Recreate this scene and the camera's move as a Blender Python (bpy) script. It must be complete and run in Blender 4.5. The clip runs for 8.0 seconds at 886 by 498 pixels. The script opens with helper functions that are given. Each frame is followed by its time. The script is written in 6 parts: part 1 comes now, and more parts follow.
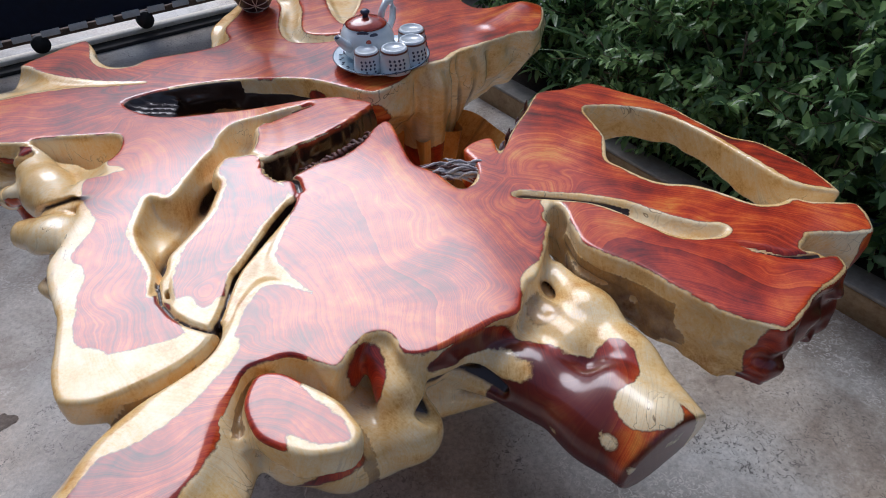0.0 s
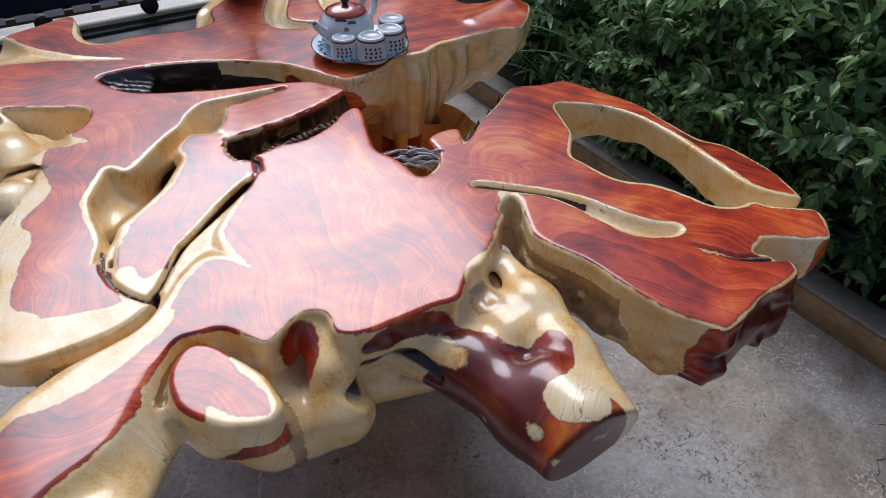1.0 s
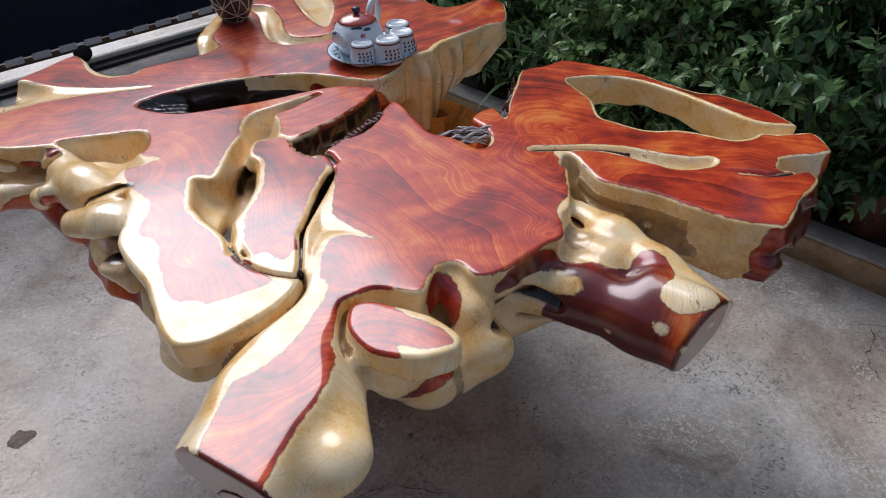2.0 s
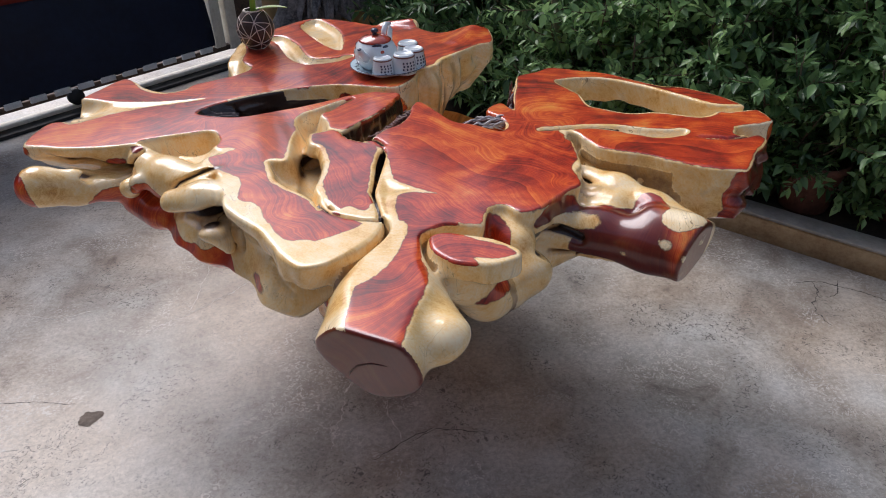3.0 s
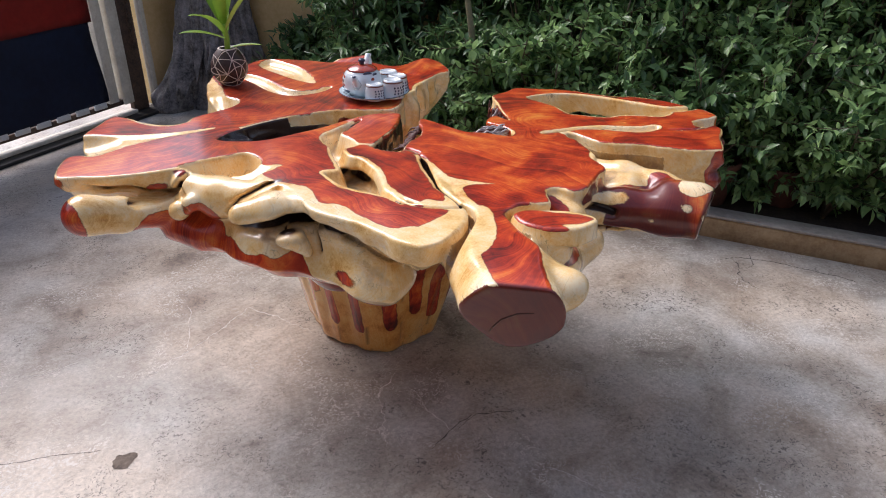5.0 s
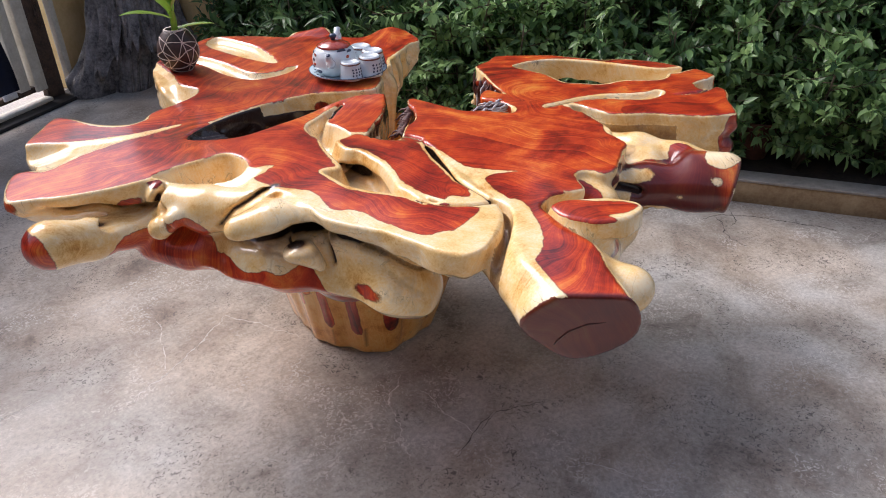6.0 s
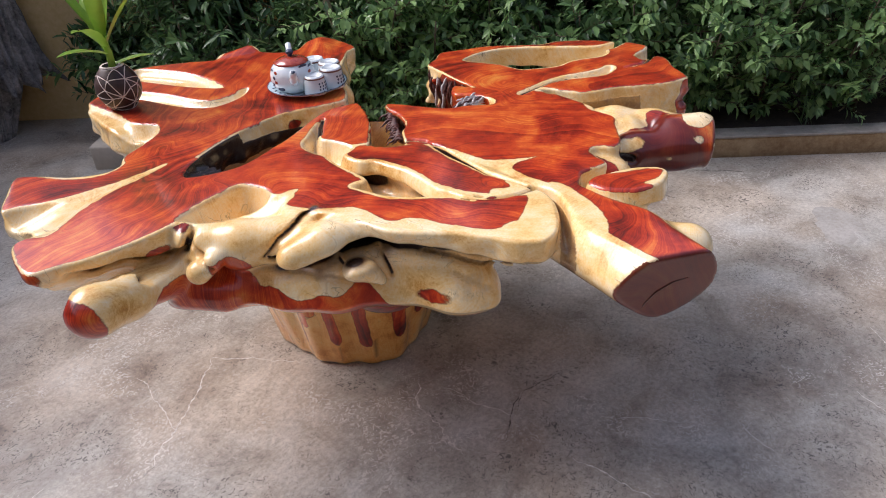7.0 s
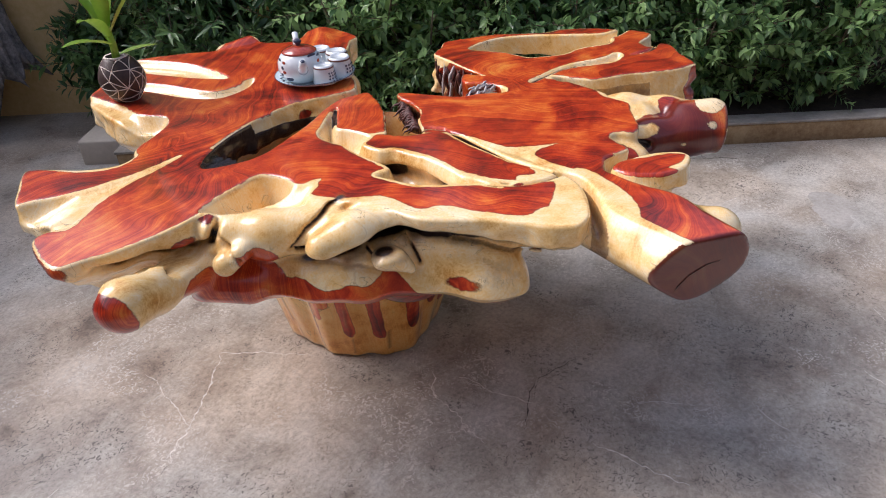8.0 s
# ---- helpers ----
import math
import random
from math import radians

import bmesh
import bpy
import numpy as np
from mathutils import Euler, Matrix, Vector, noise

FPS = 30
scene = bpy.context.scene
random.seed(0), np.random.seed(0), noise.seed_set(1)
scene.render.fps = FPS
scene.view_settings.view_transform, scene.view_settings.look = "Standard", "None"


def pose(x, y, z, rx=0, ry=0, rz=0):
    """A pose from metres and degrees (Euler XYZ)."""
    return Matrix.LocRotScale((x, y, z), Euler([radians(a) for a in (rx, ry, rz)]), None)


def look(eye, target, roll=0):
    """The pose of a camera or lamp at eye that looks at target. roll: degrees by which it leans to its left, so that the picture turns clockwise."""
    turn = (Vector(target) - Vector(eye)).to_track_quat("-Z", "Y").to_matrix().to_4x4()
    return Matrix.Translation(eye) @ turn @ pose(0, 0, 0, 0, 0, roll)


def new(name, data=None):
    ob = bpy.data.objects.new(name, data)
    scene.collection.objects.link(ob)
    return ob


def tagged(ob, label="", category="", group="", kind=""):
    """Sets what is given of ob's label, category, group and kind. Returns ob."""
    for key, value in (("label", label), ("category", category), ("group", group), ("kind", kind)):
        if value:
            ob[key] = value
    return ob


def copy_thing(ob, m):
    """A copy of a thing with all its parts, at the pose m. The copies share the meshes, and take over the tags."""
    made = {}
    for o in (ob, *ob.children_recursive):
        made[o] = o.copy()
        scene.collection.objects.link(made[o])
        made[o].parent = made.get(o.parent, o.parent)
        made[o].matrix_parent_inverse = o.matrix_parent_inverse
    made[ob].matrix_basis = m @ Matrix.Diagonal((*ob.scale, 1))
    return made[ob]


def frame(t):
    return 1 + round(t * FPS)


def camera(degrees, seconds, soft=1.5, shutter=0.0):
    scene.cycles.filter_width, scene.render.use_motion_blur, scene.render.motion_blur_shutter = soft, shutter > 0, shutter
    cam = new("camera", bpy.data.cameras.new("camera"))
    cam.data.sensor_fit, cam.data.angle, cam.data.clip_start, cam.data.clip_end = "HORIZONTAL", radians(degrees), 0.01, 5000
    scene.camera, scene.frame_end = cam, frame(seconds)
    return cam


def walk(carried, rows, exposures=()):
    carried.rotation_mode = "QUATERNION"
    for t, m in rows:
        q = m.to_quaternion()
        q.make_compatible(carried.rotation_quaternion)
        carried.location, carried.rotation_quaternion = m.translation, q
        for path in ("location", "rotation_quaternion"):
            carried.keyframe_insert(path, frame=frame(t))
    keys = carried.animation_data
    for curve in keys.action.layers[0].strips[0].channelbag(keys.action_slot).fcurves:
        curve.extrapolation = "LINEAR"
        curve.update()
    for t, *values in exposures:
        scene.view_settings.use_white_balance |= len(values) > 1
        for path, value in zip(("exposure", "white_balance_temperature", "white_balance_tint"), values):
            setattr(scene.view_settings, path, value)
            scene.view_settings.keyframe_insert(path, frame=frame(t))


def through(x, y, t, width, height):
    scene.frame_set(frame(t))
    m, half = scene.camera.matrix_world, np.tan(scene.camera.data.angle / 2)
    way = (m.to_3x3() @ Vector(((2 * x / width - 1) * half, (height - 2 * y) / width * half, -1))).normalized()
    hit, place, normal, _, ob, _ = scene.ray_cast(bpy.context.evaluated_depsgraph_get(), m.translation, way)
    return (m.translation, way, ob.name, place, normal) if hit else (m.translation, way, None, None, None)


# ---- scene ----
cam = camera(65.4, 8.0, soft=1.0)
PATH = [
    (0, (0.1, 0.036, 1.508), (-0.019, 1.573, 0.234), -0.7),
    (0.5, (0.195, 0.053, 1.505), (0.047, 1.604, 0.251), 1.4),
    (0.8, (0.224, 0.044, 1.489), (0.08, 1.579, 0.215), 1.2),
    (1, (0.203, 0.03, 1.48), (0.057, 1.573, 0.217), 1.6),
    (1.5, (0.111, -0.025, 1.483), (0.039, 1.555, 0.259), 2.1),
    (1.8, (-0.043, -0.113, 1.475), (0.061, 1.503, 0.3), 1.1),
    (2, (-0.128, -0.166, 1.475), (-0.01, 1.424, 0.269), -0.9),
    (2.2, (-0.185, -0.221, 1.479), (-0.036, 1.383, 0.293), -0.7),
    (3.3, (-0.452, -0.584, 1.482), (-0.115, 1.079, 0.423), -1.6),
    (3.5, (-0.494, -0.609, 1.489), (-0.122, 1.058, 0.448), -2.0),
    (4, (-0.687, -0.61, 1.48), (-0.15, 1.037, 0.481), -1.5),
    (4.2, (-0.782, -0.61, 1.475), (-0.179, 1.023, 0.49), -1.8),
    (5.3, (-0.992, -0.504, 1.418), (-0.198, 1.07, 0.473), 0.4),
    (5.5, (-1.013, -0.441, 1.418), (-0.184, 1.086, 0.428), -1.3),
    (6, (-1.073, -0.294, 1.429), (-0.161, 1.146, 0.381), -0.4),
    (6.2, (-1.114, -0.236, 1.442), (-0.116, 1.137, 0.383), 0.2),
    (6.5, (-1.225, -0.166, 1.426), (-0.117, 1.14, 0.393), -1.4),
    (7, (-1.409, -0.049, 1.455), (-0.187, 1.125, 0.392), -3.4),
    (7.3, (-1.465, 0.003, 1.457), (-0.22, 1.147, 0.388), -2.7),
    (7.5, (-1.485, 0.017, 1.45), (-0.262, 1.163, 0.359), -3.3),
    (8, (-1.484, 0.035, 1.447), (-0.224, 1.149, 0.365), -3.1),
]
walk(cam, [(t, look(eye, target, roll)) for t, eye, target, roll in PATH],
     [(0.0, 0.65, 6100, 15), (1.0, 0.65, 6100, 15), (2.0, 0.75, 6300, 15), (3.5, 1.10, 6600, 17), (5.5, 1.38, 6700, 19), (8.0, 1.40, 6700, 19)])

# ---- light ----
world = bpy.data.worlds.new("sky")
scene.world = world
world.use_nodes = True
wn, wl = world.node_tree.nodes, world.node_tree.links
sky = wn.new("ShaderNodeTexSky")
sky.sky_type, sky.sun_disc = "NISHITA", False
sky.sun_elevation, sky.sun_rotation = radians(48), radians(-24)
sky.air_density, sky.dust_density, sky.ozone_density = 1.0, 1.7, 1.0
haze = wn.new("ShaderNodeHueSaturation")
haze.inputs["Saturation"].default_value = 0.8
wl.new(sky.outputs[0], haze.inputs["Color"])
wl.new(haze.outputs[0], wn["Background"].inputs[0])
wn["Background"].inputs[1].default_value = 0.075
sun = new("sun", bpy.data.lights.new("sun", "SUN"))
sun.data.energy, sun.data.angle, sun.data.color = 1.32, radians(38), (0.95, 0.97, 1.0)
sun.matrix_world = look((-0.272, 0.611, 0.743), (0, 0, 0))


# ---- materials ----
def material(name, rough=0.5, metal=0.0, coat=0.0, coat_rough=0.08):
    m = bpy.data.materials.new(name)
    m.use_nodes = True
    b = m.node_tree.nodes["Principled BSDF"]
    b.inputs["Roughness"].default_value, b.inputs["Metallic"].default_value = rough, metal
    b.inputs["Coat Weight"].default_value, b.inputs["Coat Roughness"].default_value = coat, coat_rough
    return m, m.node_tree.nodes, m.node_tree.links, b


def node(nodes, kind, **values):
    n = nodes.new(kind)
    for key, value in values.items():
        n.inputs[key.replace("_", " ")].default_value = value
    return n


def ramp(nodes, links, source, *stops):
    r = nodes.new("ShaderNodeValToRGB")
    els = r.color_ramp.elements
    while len(els) < len(stops):
        els.new(0.5)
    for e, (at, colour) in zip(els, stops):
        e.position, e.color = at, (*colour, 1)
    links.new(source, r.inputs[0])
    return r.outputs[0]


def mix(nodes, links, factor, a, b, how="MIX"):
    m = nodes.new("ShaderNodeMix")
    m.data_type, m.blend_type = "RGBA", how
    for slot, value in ((m.inputs[0], factor), (m.inputs[6], a), (m.inputs[7], b)):
        if isinstance(value, (int, float)):
            slot.default_value = value
        elif isinstance(value, tuple):
            slot.default_value = (*value, 1)
        else:
            links.new(value, slot)
    return m.outputs[2]


def calc(nodes, links, how, a, b=0.0, c=0.0):
    m = nodes.new("ShaderNodeMath")
    m.operation = how
    for slot, value in zip(m.inputs, (a, b, c)):
        if isinstance(value, (int, float)):
            slot.default_value = value
        else:
            links.new(value, slot)
    return m.outputs[0]


def bump(nodes, links, bsdf, height, strength=0.3, distance=0.01):
    b = node(nodes, "ShaderNodeBump", Strength=strength, Distance=distance)
    links.new(height, b.inputs["Height"])
    links.new(b.outputs[0], bsdf.inputs["Normal"])


def mottled(name, dark, light, scale=8.0, rough=0.6, fine=60.0, strength=0.3, coat=0.0, random_tint=0.0):
    """A surface that varies at two scales, with a fine relief."""
    m, n, l, b = material(name, rough, coat=coat)
    at = n.new("ShaderNodeTexCoord").outputs["Object"]
    big = node(n, "ShaderNodeTexNoise", Scale=scale, Detail=5.0, Roughness=0.6)
    small = node(n, "ShaderNodeTexNoise", Scale=fine, Detail=4.0, Roughness=0.7)
    for t in (big, small):
        l.new(at, t.inputs[0])
    both = calc(n, l, "MULTIPLY_ADD", small.outputs[0], 0.45, calc(n, l, "MULTIPLY", big.outputs[0], 0.55))
    if random_tint:
        info = n.new("ShaderNodeObjectInfo").outputs["Random"]
        both = calc(n, l, "MULTIPLY_ADD", info, random_tint, both)
    l.new(ramp(n, l, both, (0.35, dark), (0.65, light)), b.inputs["Base Color"])
    bump(n, l, b, both, strength, 0.004)
    return m


def wood_material(name, sap_stops):
    """Lacquered root wood: red heartwood and cream sapwood, told apart by the growth layers stored on the mesh."""
    m, n, l, b = material(name, 0.35, coat=1.0, coat_rough=0.13)
    b.inputs["Coat IOR"].default_value, b.inputs["IOR"].default_value = 1.5, 1.3
    at = n.new("ShaderNodeTexCoord").outputs["Object"]
    heart, ring, dark_wood_shade, ends = (n.new("ShaderNodeAttribute") for _ in range(4))
    heart.attribute_name, ring.attribute_name, dark_wood_shade.attribute_name, ends.attribute_name = "heart", "ring", "dark_wood_shade", "end_grain"
    warp = node(n, "ShaderNodeTexNoise", Scale=4.5, Detail=2.0, Roughness=0.5)
    curl = node(n, "ShaderNodeTexNoise", Scale=22.0, Detail=3.0, Roughness=0.55)
    edge = node(n, "ShaderNodeTexNoise", Scale=45.0, Detail=4.0, Roughness=0.65)
    fig = node(n, "ShaderNodeTexNoise", Scale=4.0, Detail=4.0, Roughness=0.6, Distortion=0.8)
    pore = node(n, "ShaderNodeTexNoise", Scale=220.0, Detail=3.0, Roughness=0.7)
    blotch = node(n, "ShaderNodeTexNoise", Scale=13.0, Detail=6.0, Roughness=0.68)
    for t in (warp, curl, edge, fig, pore, blotch):
        l.new(at, t.inputs[0])
    # growth layers
    layer = calc(n, l, "MULTIPLY_ADD", warp.outputs[0], 0.09, ring.outputs["Fac"])
    layer = calc(n, l, "MULTIPLY_ADD", curl.outputs[0], 0.012, layer)
    bands = []
    for scale, detail, rough in ((150.0, 5.0, 0.8), (34.0, 3.0, 0.6), (58.0, 2.0, 0.5), (420.0, 3.0, 0.7)):
        band = n.new("ShaderNodeTexNoise")
        band.noise_dimensions = "1D"
        band.inputs["Scale"].default_value, band.inputs["Detail"].default_value, band.inputs["Roughness"].default_value = scale, detail, rough
        l.new(layer, band.inputs["W"])
        bands.append(band.outputs[0])
    grain = calc(n, l, "MULTIPLY_ADD", bands[0], 0.42, calc(n, l, "MULTIPLY_ADD", bands[1], 0.42, 0.06))
    grain = calc(n, l, "MULTIPLY_ADD", calc(n, l, "SUBTRACT", fig.outputs[0], 0.5), 1.0, grain)
    grain = calc(n, l, "MULTIPLY_ADD", calc(n, l, "SUBTRACT", curl.outputs[0], 0.5), 0.25, grain)
    grain = calc(n, l, "MULTIPLY_ADD", calc(n, l, "SUBTRACT", blotch.outputs[0], 0.5), 0.45, grain)
    grain = calc(n, l, "MULTIPLY_ADD", calc(n, l, "SUBTRACT", bands[3], 0.5), 0.24, grain)
    red = ramp(n, l, grain, (0.22, (0.085, 0.008, 0.006)), (0.37, (0.34, 0.023, 0.010)), (0.49, (0.60, 0.054, 0.014)), (0.61, (0.80, 0.138, 0.026)), (0.76, (0.90, 0.32, 0.06)))
    veins = calc(n, l, "ABSOLUTE", calc(n, l, "SUBTRACT", bands[2], 0.5))
    veins = calc(n, l, "MAXIMUM", calc(n, l, "MULTIPLY_ADD", veins, -38.0, 1.0), 0.0)
    veins = calc(n, l, "MULTIPLY", veins, calc(n, l, "MINIMUM", calc(n, l, "MAXIMUM", calc(n, l, "MULTIPLY_ADD", fig.outputs[0], 4.0, -1.5), 0.0), 1.0))
    red = mix(n, l, calc(n, l, "MULTIPLY", veins, 0.14), red, (0.075, 0.008, 0.006))
    red = mix(n, l, calc(n, l, "MULTIPLY", pore.outputs[0], 0.30), red, (0.14, 0.016, 0.007))
    red = mix(n, l, calc(n, l, "MULTIPLY", ends.outputs["Fac"], 0.88), red, (0.085, 0.010, 0.009))
    sap_grain = calc(n, l, "MULTIPLY_ADD", blotch.outputs[0], 0.50, calc(n, l, "MULTIPLY_ADD", fig.outputs[0], 0.38, calc(n, l, "MULTIPLY", bands[0], 0.15)))
    sap_grain = calc(n, l, "MULTIPLY_ADD", calc(n, l, "SUBTRACT", pore.outputs[0], 0.5), 0.18, sap_grain)
    sap = ramp(n, l, sap_grain, *sap_stops)
    # hairline checks and brown worm lines in the sapwood
    check = node(n, "ShaderNodeTexNoise", Scale=11.0, Detail=3.0, Roughness=0.55, Distortion=1.2)
    l.new(at, check.inputs[0])
    line_of = calc(n, l, "ABSOLUTE", calc(n, l, "SUBTRACT", check.outputs[0], 0.5))
    line_of = calc(n, l, "MAXIMUM", calc(n, l, "MULTIPLY_ADD", line_of, -130.0, 1.0), 0.0)
    some = calc(n, l, "MINIMUM", calc(n, l, "MAXIMUM", calc(n, l, "MULTIPLY_ADD", fig.outputs[0], 9.0, -4.6), 0.0), 1.0)
    sap = mix(n, l, calc(n, l, "MULTIPLY", calc(n, l, "MULTIPLY", line_of, some), 0.75), sap, (0.12, 0.045, 0.015))
    streak = calc(n, l, "MULTIPLY", veins, calc(n, l, "MINIMUM", calc(n, l, "MAXIMUM", calc(n, l, "MULTIPLY_ADD", blotch.outputs[0], 5.0, -2.0), 0.0), 1.0))
    sap = mix(n, l, calc(n, l, "MULTIPLY", streak, 0.3), sap, (0.22, 0.085, 0.03))
    line = calc(n, l, "MULTIPLY_ADD", calc(n, l, "SUBTRACT", edge.outputs[0], 0.5), 0.010, heart.outputs["Fac"])
    line = calc(n, l, "MULTIPLY_ADD", calc(n, l, "SUBTRACT", blotch.outputs[0], 0.5), 0.016, line)
    is_heart = calc(n, l, "MULTIPLY_ADD", line, 700.0, 0.5)
    is_heart = calc(n, l, "MINIMUM", calc(n, l, "MAXIMUM", is_heart, 0.0), 1.0)
    colour = mix(n, l, is_heart, sap, red)
    # a dark growth line between the two
    seam = calc(n, l, "SUBTRACT", 1.0, calc(n, l, "MULTIPLY", calc(n, l, "ABSOLUTE", line), 480.0))
    seam = calc(n, l, "MULTIPLY", calc(n, l, "MAXIMUM", seam, 0.0), 0.65)
    colour = mix(n, l, seam, colour, (0.10, 0.02, 0.01))
    # mask of dark wood, bark lines and the shade painted into recesses
    darkened = calc(n, l, "MULTIPLY_ADD", calc(n, l, "SUBTRACT", blotch.outputs[0], 0.5), 0.9, dark_wood_shade.outputs["Fac"])
    darkened = calc(n, l, "MINIMUM", calc(n, l, "MAXIMUM", calc(n, l, "MULTIPLY_ADD", darkened, 2.2, -0.6), 0.0), 1.0)
    deepest = calc(n, l, "MINIMUM", calc(n, l, "MAXIMUM", calc(n, l, "MULTIPLY_ADD", dark_wood_shade.outputs["Fac"], 4.0, -1.9), 0.0), 1.0)
    dark_tone = mix(n, l, deepest, mix(n, l, edge.outputs[0], (0.13, 0.042, 0.012), (0.42, 0.175, 0.05)), (0.030, 0.014, 0.010))
    colour = mix(n, l, darkened, colour, dark_tone)
    l.new(colour, b.inputs["Base Color"])
    relief = calc(n, l, "MULTIPLY", calc(n, l, "MULTIPLY_ADD", blotch.outputs[0], 2.5, bands[0]), calc(n, l, "MULTIPLY_ADD", dark_wood_shade.outputs["Fac"], 1.0, 0.07))
    bump(n, l, b, relief, 0.35, 0.006)
    return m


WOOD = wood_material("root_wood", ((0.30, (0.38, 0.12, 0.020)), (0.38, (0.68, 0.33, 0.075)), (0.47, (0.91, 0.60, 0.24)), (0.60, (0.96, 0.79, 0.50))))
STUMP_WOOD = wood_material("stump_wood", ((0.30, (0.32, 0.085, 0.014)), (0.40, (0.62, 0.225, 0.04)), (0.49, (0.84, 0.39, 0.09)), (0.62, (0.93, 0.58, 0.20))))


def concrete_material():
    m, n, l, b = material("worn_concrete", 0.6)
    at = n.new("ShaderNodeTexCoord").outputs["Object"]
    big = node(n, "ShaderNodeTexNoise", Scale=0.9, Detail=4.0, Roughness=0.55, Distortion=0.5)
    mid = node(n, "ShaderNodeTexNoise", Scale=4.2, Detail=7.0, Roughness=0.68, Distortion=0.4)
    fine = node(n, "ShaderNodeTexNoise", Scale=70.0, Detail=6.0, Roughness=0.75)
    speck = node(n, "ShaderNodeTexNoise", Scale=52.0, Detail=3.0, Roughness=0.6, Distortion=2.2)
    patch = node(n, "ShaderNodeTexNoise", Scale=3.1, Detail=3.0, Roughness=0.6, Distortion=0.8)
    tone = node(n, "ShaderNodeTexNoise", Scale=1.7, Detail=2.0)
    for t in (big, mid, fine, speck, patch, tone):
        l.new(at, t.inputs[0])
    v = calc(n, l, "MULTIPLY_ADD", mid.outputs[0], 0.50, calc(n, l, "MULTIPLY", big.outputs[0], 0.50))
    c = ramp(n, l, v, (0.35, (0.20, 0.155, 0.125)), (0.46, (0.36, 0.322, 0.280)), (0.58, (0.53, 0.505, 0.465)))
    warm = ramp(n, l, tone.outputs[0], (0.40, (0.96, 1.0, 1.02)), (0.60, (1.07, 0.99, 0.90)))
    c = mix(n, l, 1.0, c, warm, "MULTIPLY")
    grit = ramp(n, l, fine.outputs[0], (0.32, (0.66, 0.66, 0.66)), (0.50, (1.0, 1.0, 1.0)), (0.66, (1.30, 1.30, 1.30)))
    c = mix(n, l, 0.8, c, grit, "MULTIPLY")
    # worn skin: pale chips in loose clusters, dark pits in others
    where = ramp(n, l, patch.outputs[0], (0.47, (0, 0, 0)), (0.62, (1, 1, 1)))
    chips = ramp(n, l, speck.outputs[0], (0.54, (0, 0, 0)), (0.60, (0.9, 0.9, 0.9)))
    c = mix(n, l, calc(n, l, "MULTIPLY", where, chips), c, (0.62, 0.59, 0.54))
    low = ramp(n, l, patch.outputs[0], (0.38, (1, 1, 1)), (0.52, (0, 0, 0)))
    pits = ramp(n, l, speck.outputs[0], (0.36, (0.8, 0.8, 0.8)), (0.45, (0, 0, 0)))
    c = mix(n, l, calc(n, l, "MULTIPLY", low, pits), c, (0.05, 0.042, 0.040))
    stain = ramp(n, l, mid.outputs[0], (0.28, (0.5, 0.5, 0.5)), (0.39, (0, 0, 0)))
    c = mix(n, l, stain, c, (0.060, 0.050, 0.050))
    l.new(c, b.inputs["Base Color"])
    l.new(ramp(n, l, v, (0.35, (0.34, 0.34, 0.34)), (0.65, (0.52, 0.52, 0.52))), b.inputs["Roughness"])
    bump(n, l, b, calc(n, l, "ADD", fine.outputs[0], mid.outputs[0]), 0.18, 0.003)
    return m


CONCRETE = concrete_material()
KERB = mottled("kerb_cement", (0.20, 0.115, 0.052), (0.42, 0.30, 0.17), 6.0, 0.8, 40.0, 0.5)
KERB_TOP = mottled("kerb_top_cement", (0.20, 0.18, 0.16), (0.36, 0.33, 0.29), 6.0, 0.8, 40.0, 0.5)
SOIL = mottled("soil", (0.012, 0.009, 0.007), (0.06, 0.04, 0.028), 14.0, 0.95, 60.0, 0.9)
OCHRE = mottled("ochre_wall", (0.66, 0.46, 0.20), (0.84, 0.63, 0.34), 2.0, 0.85, 30.0, 0.25)
PLASTER = mottled("pale_plaster", (0.42, 0.38, 0.32), (0.55, 0.50, 0.43), 2.0, 0.85, 30.0, 0.2)


# ---- small tools ----
def mesh_object(name, verts, faces, mat, parent=None, smooth=True, label=""):
    me = bpy.data.meshes.new(name)
    me.from_pydata([tuple(map(float, v)) for v in verts], [], [tuple(map(int, f)) for f in faces])
    me.materials.append(mat)
    if smooth:
        me.polygons.foreach_set("use_smooth", [True] * len(me.polygons))
    me.update()
    ob = new(name, me)
    ob.parent = parent
    if label:
        ob["label"] = label
    return ob


def part(name, bm, mat, parent=None, label="", smooth=True):
    me = bpy.data.meshes.new(name)
    bmesh.ops.recalc_face_normals(bm, faces=bm.faces)
    bm.to_mesh(me)
    bm.free()
    me.materials.append(mat)
    if smooth:
        me.polygons.foreach_set("use_smooth", [True] * len(me.polygons))
    ob = new(name, me)
    ob.parent = parent
    if label:
        ob["label"] = label
    return ob


def thing(name, label, category, at=(0, 0, 0), turn=0.0, group="", kind=""):
    ob = new(name)
    ob.matrix_basis = pose(*at, 0, 0, turn)
    return tagged(ob, label, category, group, kind)


def box(bm, lo, hi, bevel=0.0):
    b = bmesh.new()
    bmesh.ops.create_cube(b, size=1.0)
    for v in b.verts:
        v.co = Vector([lo[i] + (v.co[i] + 0.5) * (hi[i] - lo[i]) for i in range(3)])
    if bevel:
        bmesh.ops.bevel(b, geom=b.edges[:], offset=bevel, segments=2, affect="EDGES", profile=0.5)
    tmp = bpy.data.meshes.new("tmp")
    b.to_mesh(tmp)
    b.free()
    bm.from_mesh(tmp)
    bpy.data.meshes.remove(tmp)
    return bm


